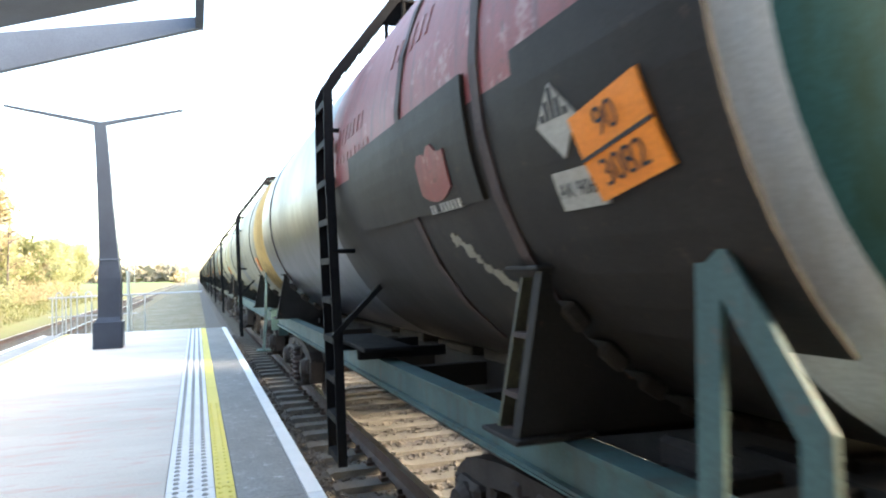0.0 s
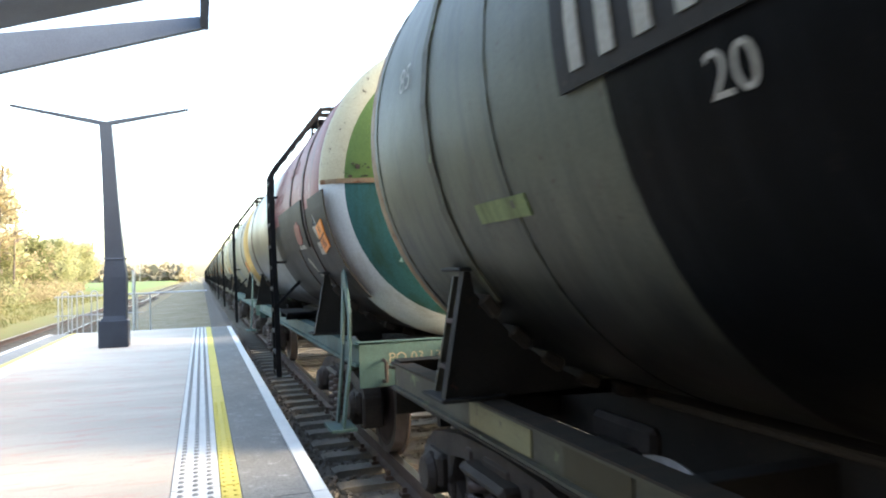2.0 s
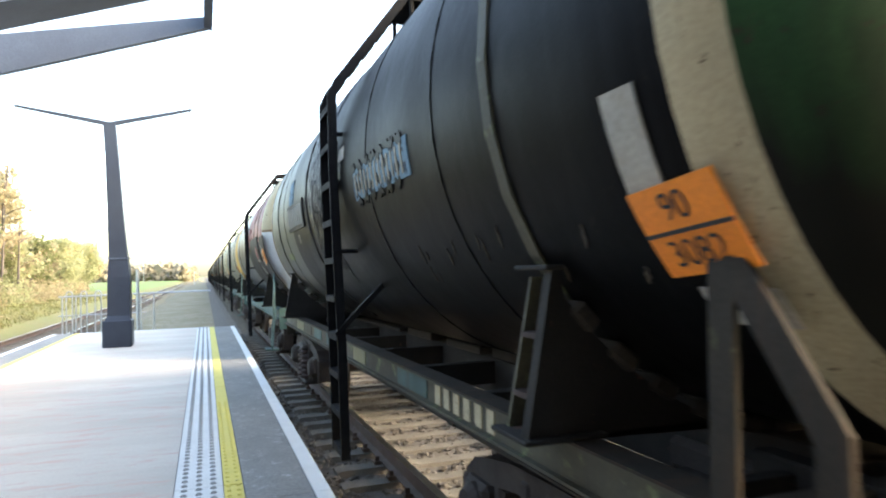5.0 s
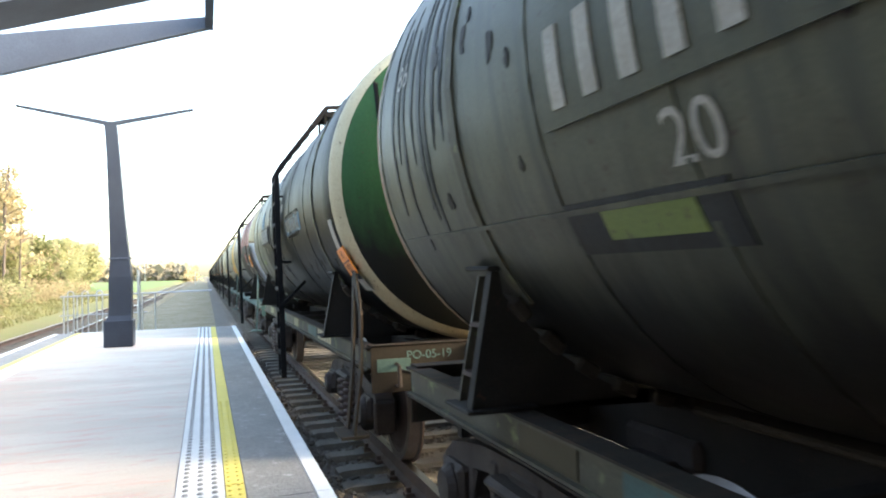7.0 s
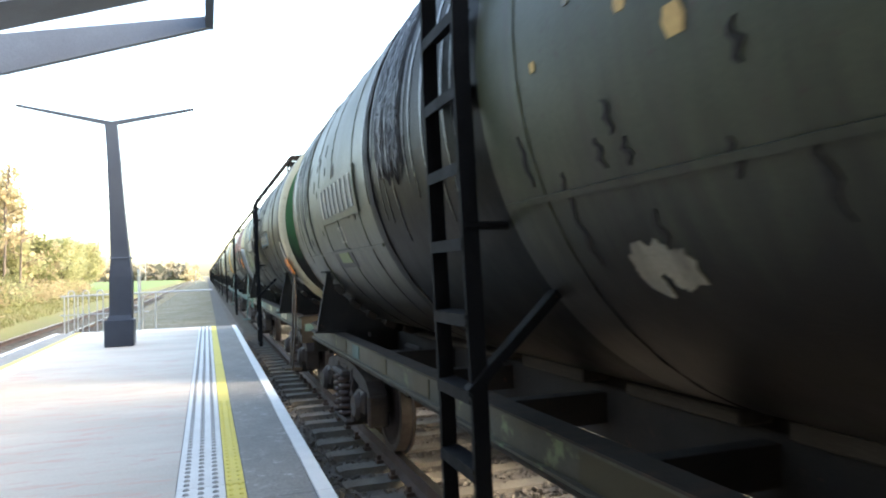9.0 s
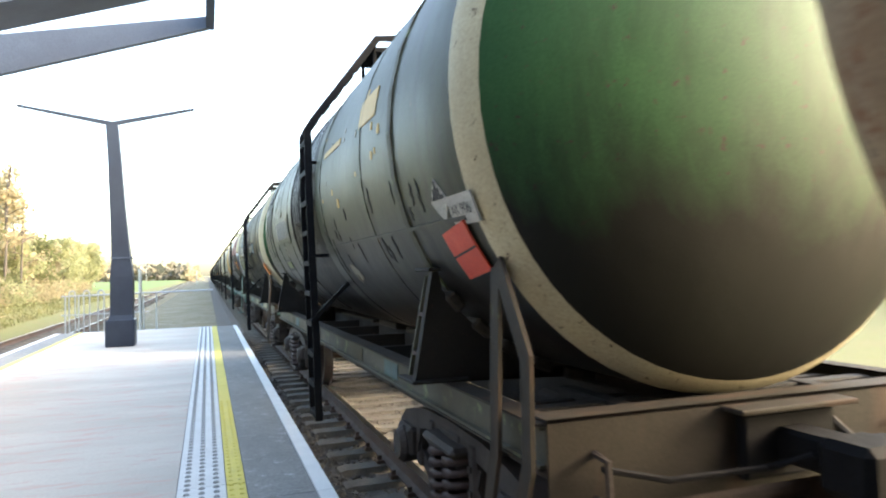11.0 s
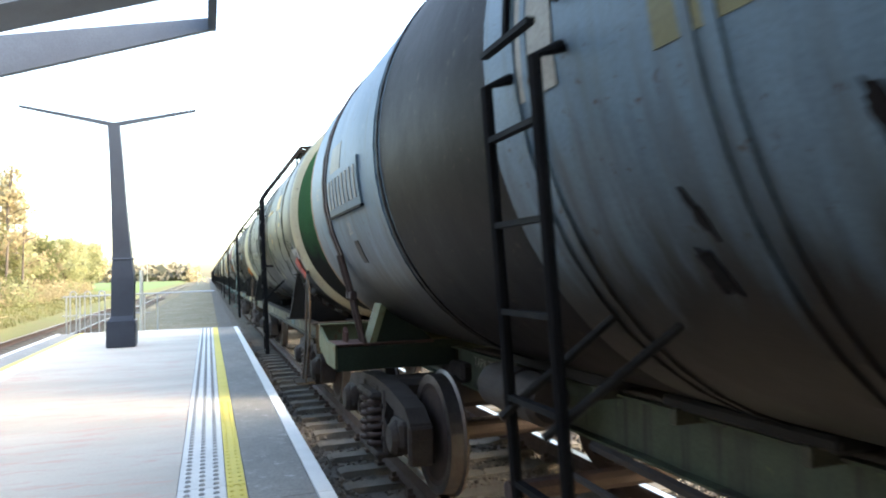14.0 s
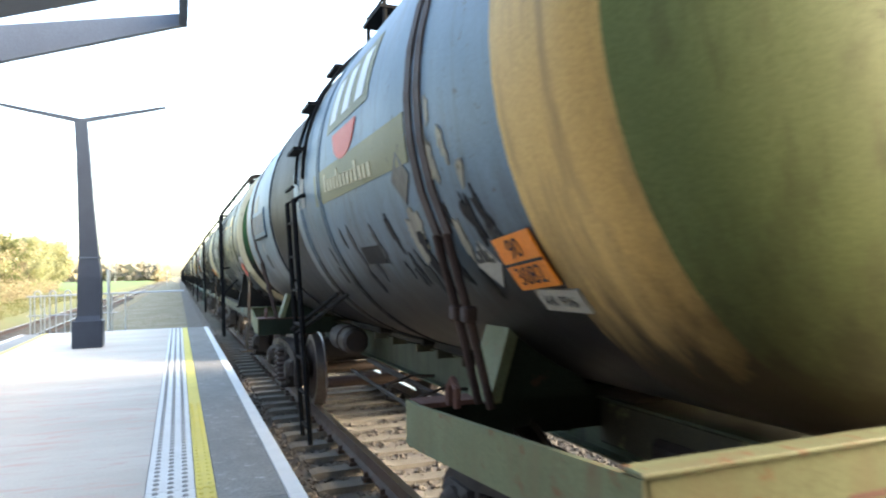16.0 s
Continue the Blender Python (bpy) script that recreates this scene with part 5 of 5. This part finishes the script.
    rng = random.Random(8)
    for i in range(13):
        h = .13 if i in (0, 4, 9) else .085
        z = 2.44 - .004 * i
        part("letter_bar", patch(.055, h, wrap(-1.31 - i * .102, z + h / 2 - .05), .009, 1, 2), P["cream"], w)
    part("red_half_disc", patch(.6, .3, wrap(-1.92, 2.76), .006, 10, 3, lambda s, t: (s * .66, -(0.5 - t) * .21 * math.sqrt(max(0.02, 1 - (2 * s) ** 2)))), M["red_placard"], w, "faded red half-disc emblem")
    part("emblem_panel", patch(1.15, .44, wrap(-1.93, 3.02), .004, 2, 8), P["khaki"], w)
    for i, y in enumerate((-1.55, -1.92, -2.29)):
        part("emblem_bar", patch(.20, .32, wrap(y, 3.02), .008), P["white"], w)
    rb = random.Random(3)
    part("bare_patch", patch(1, 1, wrap(-3.03, 2.0), .004, 16, 16, ragged(.36, .26, 3.3)), P["grey_cream"], w, "pale patch of bare weathered metal")
    part("bare_patch", patch(1, 1, wrap(-2.98, 1.88), .004, 12, 12, ragged(.16, .16, 8.1)), P["grey_cream"], w)
    part("peeling_paint", patch(1, 1, wrap(-3.07, 1.93), .006, 12, 12, ragged(.16, .14, 5.7)), P["brown"], w)
    part("dark_patch", patch(.30, .26, wrap(-3.05, 2.26), .005, 2, 2, lambda s, t: ((s - t) * .15, (s + t) * .14)), P["navy"], w)
    for i in range(9):
        y, z = -3.45 - rb.random() * .42, 1.90 + rb.random() * .6
        a = .05 + rb.random() * .10
        part("bare_patch", patch(1, 1, wrap(y, z), .004, 10, 10, ragged(a * .7, a * 1.5, i * 2.7)), P["grey_cream"], w)
    for i in range(22):
        y, z = -.7 - rb.random() * 3.3, 1.68 + rb.random() * .36
        a = .10 + .16 * rb.random()
        part("peeling_paint", patch(1, 1, wrap(y, z, tilt=.35), .003, 10, 10, ragged(a * .45, a * 1.5, i * 1.9 + 40)), P["brown"] if i % 3 else P["slate"], w)
    part("dark_patch", patch(.46, .13, wrap(-2.02, 1.89), .0035), P["brown"], w)
    placards(w, -4.065, 1.815, tilt=.10, pw=.33, ph=.24)
    hazard_stripes(w, -3.71, 1.80, .010)
    part("white_card", patch(.32, .11, wrap(-4.14, 1.66), .012), M["white_paint"], w)
    sign_text(w, "AK 906", .075, -4.14, 1.66, M["dark_ink"], .013)
    part("warning_diamond", patch(.24, .24, wrap(-3.71, 1.80), .006, 2, 2, lambda s, t: ((s - t) * .12, (s + t) * .12)), M["white_paint"], w, "faded white hazard diamond")
    # underframe: brake cylinder, pipes, axle-driven shaft
    bm = bmesh.new()
    lathe(bm, [(-.42, 0), (-.42, .12), (-.37, .155), (-.10, .155), (-.10, .17), (-.06, .17), (-.06, .155), (.37, .155), (.42, .12), (.42, 0)], "y", (-.60, 1.80, .97), 32)
    part("brake_cylinder", bm, M["bogie"], w)
    bm = bmesh.new()
    tube(bm, [(-1.0, 1.15, .56), (.9, 1.15, .56)], .06, 10)
    part("cross_shaft", bm, P["brownish"], w)
    bm = bmesh.new()
    tube(bm, [(-.55, 1.0, .80), (-.5, -1.0, .72), (-.5, -3.0, .72)], .03, 6)
    tube(bm, [(-.75, 1.0, .70), (-.72, -1.5, .62), (-.6, -3.0, .66)], .02, 6)
    part("brake_pipe", bm, M["bogie"], w)
    part("green_plate", patch_flat(-.26, -2.3, .90, .55, .2), P["frame_teal"], w)
    part("stencil_text", lettering("TAPA 23", .12, lambda u, v, k: Vector((-.262, 3.25 - u, .95 + v)), 0), M["white_paint"], w)
    TRAIN.append((w, C, wheels))


def lathe_band(w, material, y, half=.025, lift=.012):
    bm = bmesh.new()
    lathe(bm, [(y - half, TR - .01), (y - half * .8, TR + lift), (y + half * .8, TR + lift), (y + half, TR - .01)], "y", (0, 0, TZ), 48)
    part("rib", bm, material, w)


def wagon_plain(start, body, belly, ring, dish, fm, lab, dark_mid="black"):
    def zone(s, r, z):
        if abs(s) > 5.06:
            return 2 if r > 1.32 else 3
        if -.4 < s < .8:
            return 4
        # second colour below 1.9 m
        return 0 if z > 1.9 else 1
    w, wheels = base_wagon(start, P[fm], P["grime"], lab)
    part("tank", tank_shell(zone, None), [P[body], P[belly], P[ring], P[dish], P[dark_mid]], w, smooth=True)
    ladder(w, M["black"], -.62, -1.02)
    top_gear(w, M["black"])
    number_bars(w, 2.4, 2.5, 8, .24, .2, M["white_paint"])
    placards(w, -4.9, 2.0)
    TRAIN.append((w, start, wheels))
    return w


wagon_red()
wagon_black()
wagon_grey()
wagon_blue()
L = 12.02
ahead = [wagon_plain(6.50 + L, "grey_cream", "grey_cream", "ochre", "green", "frame_teal", "weathered cream tank wagon with an ochre end ring", "navy"),
         wagon_plain(6.50 + 2 * L, "cream", "grey_cream", "cream", "green", "frame_olive", "pale cream tank wagon, darker weathered cream below"),
         wagon_plain(6.50 + 3 * L, "grey_green", "dark", "tan", "dark", "frame_olive", "grey tank wagon, charcoal below"),
         wagon_plain(6.50 + 4 * L, "brown", "dark", "tan", "dark", "frame_olive", "dark brown oil-stained tank wagon")]
behind = wagon_plain(-29.56 - 11.55, "dark", "dark", "tan", "moss", "frame_olive", "charcoal tank wagon with a moss-green end")
for k in range(5, 19):
    src = ahead[(2, 0, 3, 1, 2, 3)[k % 6]]
    c = copy_thing(src, pose(0, 0, 0))
    TRAIN.append((c, 6.50 + k * L, []))
TRAIN.append((copy_thing(ahead[3], pose(0, 0, 0)), -29.56 - 11.55 - L, []))


# ---- trackside nature ----
def leaf_cloud(name, count, centre_fn, size, material, parent, seed, label=""):
    rng = np.random.RandomState(seed)
    verts, faces = [], []
    for i in range(count):
        c = np.array(centre_fn(rng))
        s = size * rng.uniform(.5, 1.4)
        d = rng.normal(0, 1, (4, 3)) * s
        quad = np.array([c + d[0], c + d[1], c - d[0] * rng.uniform(.6, 1), c - d[1] * rng.uniform(.6, 1)])
        verts.append(quad)
        faces.append((4 * i, 4 * i + 1, 4 * i + 2, 4 * i + 3))
    me = bpy.data.meshes.new(name)
    me.from_pydata(np.vstack(verts).tolist(), [], faces)
    me.materials.append(material)
    ob = new(name, me)
    ob.parent = parent
    if label:
        ob["label"] = label
    return ob


def tree(x, y, h, spread, leaf, count, seed, bare=0.25, group="trees beside the line", lab="young broadleaf tree in thin yellow-green spring leaf"):
    rng = random.Random(seed)
    z = ground_height(x, y) - .1
    t = blank("tree", pose(x, y, z))
    tagged(t, lab, "tree", group)
    bm = bmesh.new()
    lean = rng.uniform(-.04, .04) * h
    tube(bm, [(0, 0, 0), (lean * .3, 0, h * .35), (lean * .7, .05 * h * rng.uniform(-1, 1), h * .7), (lean, 0, h * .98)], .04 + h * .009, 7)
    tips = []
    for k in range(11):
        f = rng.uniform(bare, .92)
        a = rng.uniform(0, math.tau)
        ln = spread * (1.15 - f) * rng.uniform(.7, 1.3)
        b = Vector((lean * f, 0, h * f))
        e = b + Vector((math.cos(a) * ln, math.sin(a) * ln, ln * rng.uniform(.35, .9)))
        tube(bm, [b, (b + e) / 2 + Vector((0, 0, .1 * ln)), e], .018 + .004 * h * (1 - f), 5)
        tips += [(b, e)]
    for v in bm.verts:
        k = max(.10, 1 - .9 * v.co.z / h)
        if v.co.xy.length < .5:
            v.co.x, v.co.y = lean * v.co.z / h + (v.co.x - lean * v.co.z / h) * k, v.co.y * k
    part("trunk", bm, M["bark"], t)

    def spot(r):
        b, e = tips[r.randint(len(tips))]
        f = r.uniform(.25, 1.1)
        p = b.lerp(e, f)
        g = np.clip(r.normal(0, spread * .18, 3), -spread * .30, spread * .30)
        return (p.x + g[0], p.y + g[1], p.z + g[2] * .8)
    leaf_cloud("crown", count, spot, (.030 + .002 * h + .0006 * y) * (1 if count > 1000 else .45), leaf, t, seed)


def build_nature():
    rng = random.Random(21)
    # near birches and shrubs on the verge
    for k in range(78):
        y = 30 + 104 * (k / 78) + rng.uniform(-2, 2)
        x = -14.0 - .070 * (y - 32) - rng.random() ** 1.3 * 10
        h = rng.uniform(2.2, 4.2) + .033 * y
        if y < 42:
            h = rng.uniform(5.5, 8.0)
        leaf = (M["leaf_spring"], M["leaf_orange"], M["leaf_spring"], M["leaf_spring"], M["leaf_dark"])[k % 5]
        tree(x, y, h, h * .36, leaf, 2500, 100 + k, .08)
    for k in range(60):
        y = 29 + 80 * (k / 60) + rng.uniform(-1, 1)
        x = -13.2 - .070 * (y - 32) - rng.random() * 4
        s = blank("shrub", pose(x, y, ground_height(x, y)))
        tagged(s, "low yellow-green shrub on the verge", "shrub", "shrubs beside the line")
        h = rng.uniform(0.9, 2.2)
        leaf_cloud("foliage", 1500, lambda r, h=h: (r.normal(0, h * .42), r.normal(0, h * .42), abs(r.normal(h * .42, h * .28))), .055, (M["leaf_spring"], M["leaf_orange"])[k % 2], s, 300 + k)
        bm = bmesh.new()
        for a in range(5):
            tube(bm, [(0, 0, -.1), (.3 * h * math.cos(a * 1.3), .3 * h * math.sin(a * 1.3), h * .8)], .02, 4)
        part("stems", bm, M["bark"], s)
    # tall ones above the belt, some nearly bare
    for x, y, h in ((-15.7, 60, 9.2), (-19.5, 95, 10.0), (-18.3, 100, 10.2), (-15.2, 56, 7.6)):
        tree(x, y, h, 1.3, M["leaf_orange"], 260, 500 + int(h * 10), .45, lab="tall nearly bare birch with thin twigs")
    for k, (x, y, h) in enumerate(((-16.0, 55, 10.2), (-17.2, 60, 10.4), (-15.9, 58, 8.4))):
        tree(x, y, h, 2.0, M["leaf_orange"], 1300, 520 + k, .2, lab="tall slender tree in orange-brown bud")
    # far wood on the horizon
    def far(r):
        y = r.uniform(330, 420)
        x = -150 + 139 * r.uniform(0, 1)
        return (x, y, abs(r.normal(3.2, 2.0)))
    f = blank("far_wood")
    tagged(f, "distant mixed wood beyond the green field", "wood", kind="stuff")
    leaf_cloud("wood_crowns", 9000, far, .8, M["leaf_wood"], f, 900)
    g = blank("far_bushes")
    tagged(g, "distant orange-brown budding bushes by the line", "bushes", kind="stuff")
    leaf_cloud("bush_crowns", 900, lambda r: (-9.5 + r.normal(0, 1.6), 345 + r.normal(0, 12), abs(r.normal(2.2, 1.5))), .5, M["leaf_orange"], g, 901)
    h = blank("far_wood")
    tagged(h, "woodland strip on the far side of the train", "wood", kind="stuff")
    leaf_cloud("wood_crowns", 6000, lambda r: (r.uniform(35, 60), r.uniform(-60, 300), abs(r.normal(4.5, 3.0))), .6, M["leaf_spring"], h, 902)
    # masts
    for x, y, hh in ((-26.0, 300, 10.5), (-5.2, 190, 4.0)):
        m = blank("line_mast", pose(x, y, -.7))
        tagged(m, "thin pale steel mast beside the line", "mast", "masts")
        bm = bmesh.new()
        tube(bm, [(0, 0, 0), (0, 0, hh)], .11 if y > 100 else .05, 6)
        part("pole", bm, M["galv"], m)
    # verge grass
    rngn = np.random.RandomState(6)
    verts, faces = [], []
    for i in range(26000):
        y = 14 + 70 * rngn.uniform() ** 1.6
        x = -10.9 - 9 * rngn.uniform() - .02 * y
        z = ground_height(x, y) - .01
        a = rngn.uniform(0, math.pi)
        hgt = rngn.uniform(.06, .22)
        dx, dy = math.cos(a) * .03, math.sin(a) * .03
        verts += [(x - dx, y - dy, z), (x + dx, y + dy, z), (x + rngn.normal(0, .06), y + rngn.normal(0, .06), z + hgt)]
        faces.append((3 * i, 3 * i + 1, 3 * i + 2))
    me = bpy.data.meshes.new("grass")
    me.from_pydata(verts, [], faces)
    me.materials.append(M["grass"])
    tagged(new("grass", me), "rough yellow-green spring grass on the verge", "grass", kind="stuff")


build_nature()
stones("ballast_stones", 16000, lambda r: (r.uniform(-1.66, 1.75), 2.2 + 22 * r.uniform() ** 1.7), lambda x, y, r: (-.228 if abs(x) < 1.30 else -.215) + r.uniform(-.016, .012), .031, TRACK, M["stone"], 11)
stones("ballast_stones", 5000, lambda r: (r.uniform(1.3, 3.0), 1.5 + 14 * r.uniform() ** 1.3), lambda x, y, r: -.215 - max(0, x - 1.6) * .36 + r.uniform(-.02, .02), .04, TRACK, M["stone"], 12)


# ---- what moves ----
def motions():
    def run(t):
        return SPEED * t + SLOWING * t * t / 2
    for w, start, wheels in TRAIN:
        walk(w, [(t, pose(0, start + run(t), 0)) for t in (0, 2, 4, 6, 8, 10, 12, 14, 16)])
    for w, start, wheels in TRAIN[:6]:
        for ob in wheels:
            y = ob.matrix_basis.translation.y
            walk(ob, [(k * .25, pose(0, y, .475, -math.degrees(run(k * .25) / .475))) for k in range(65)])


motions()
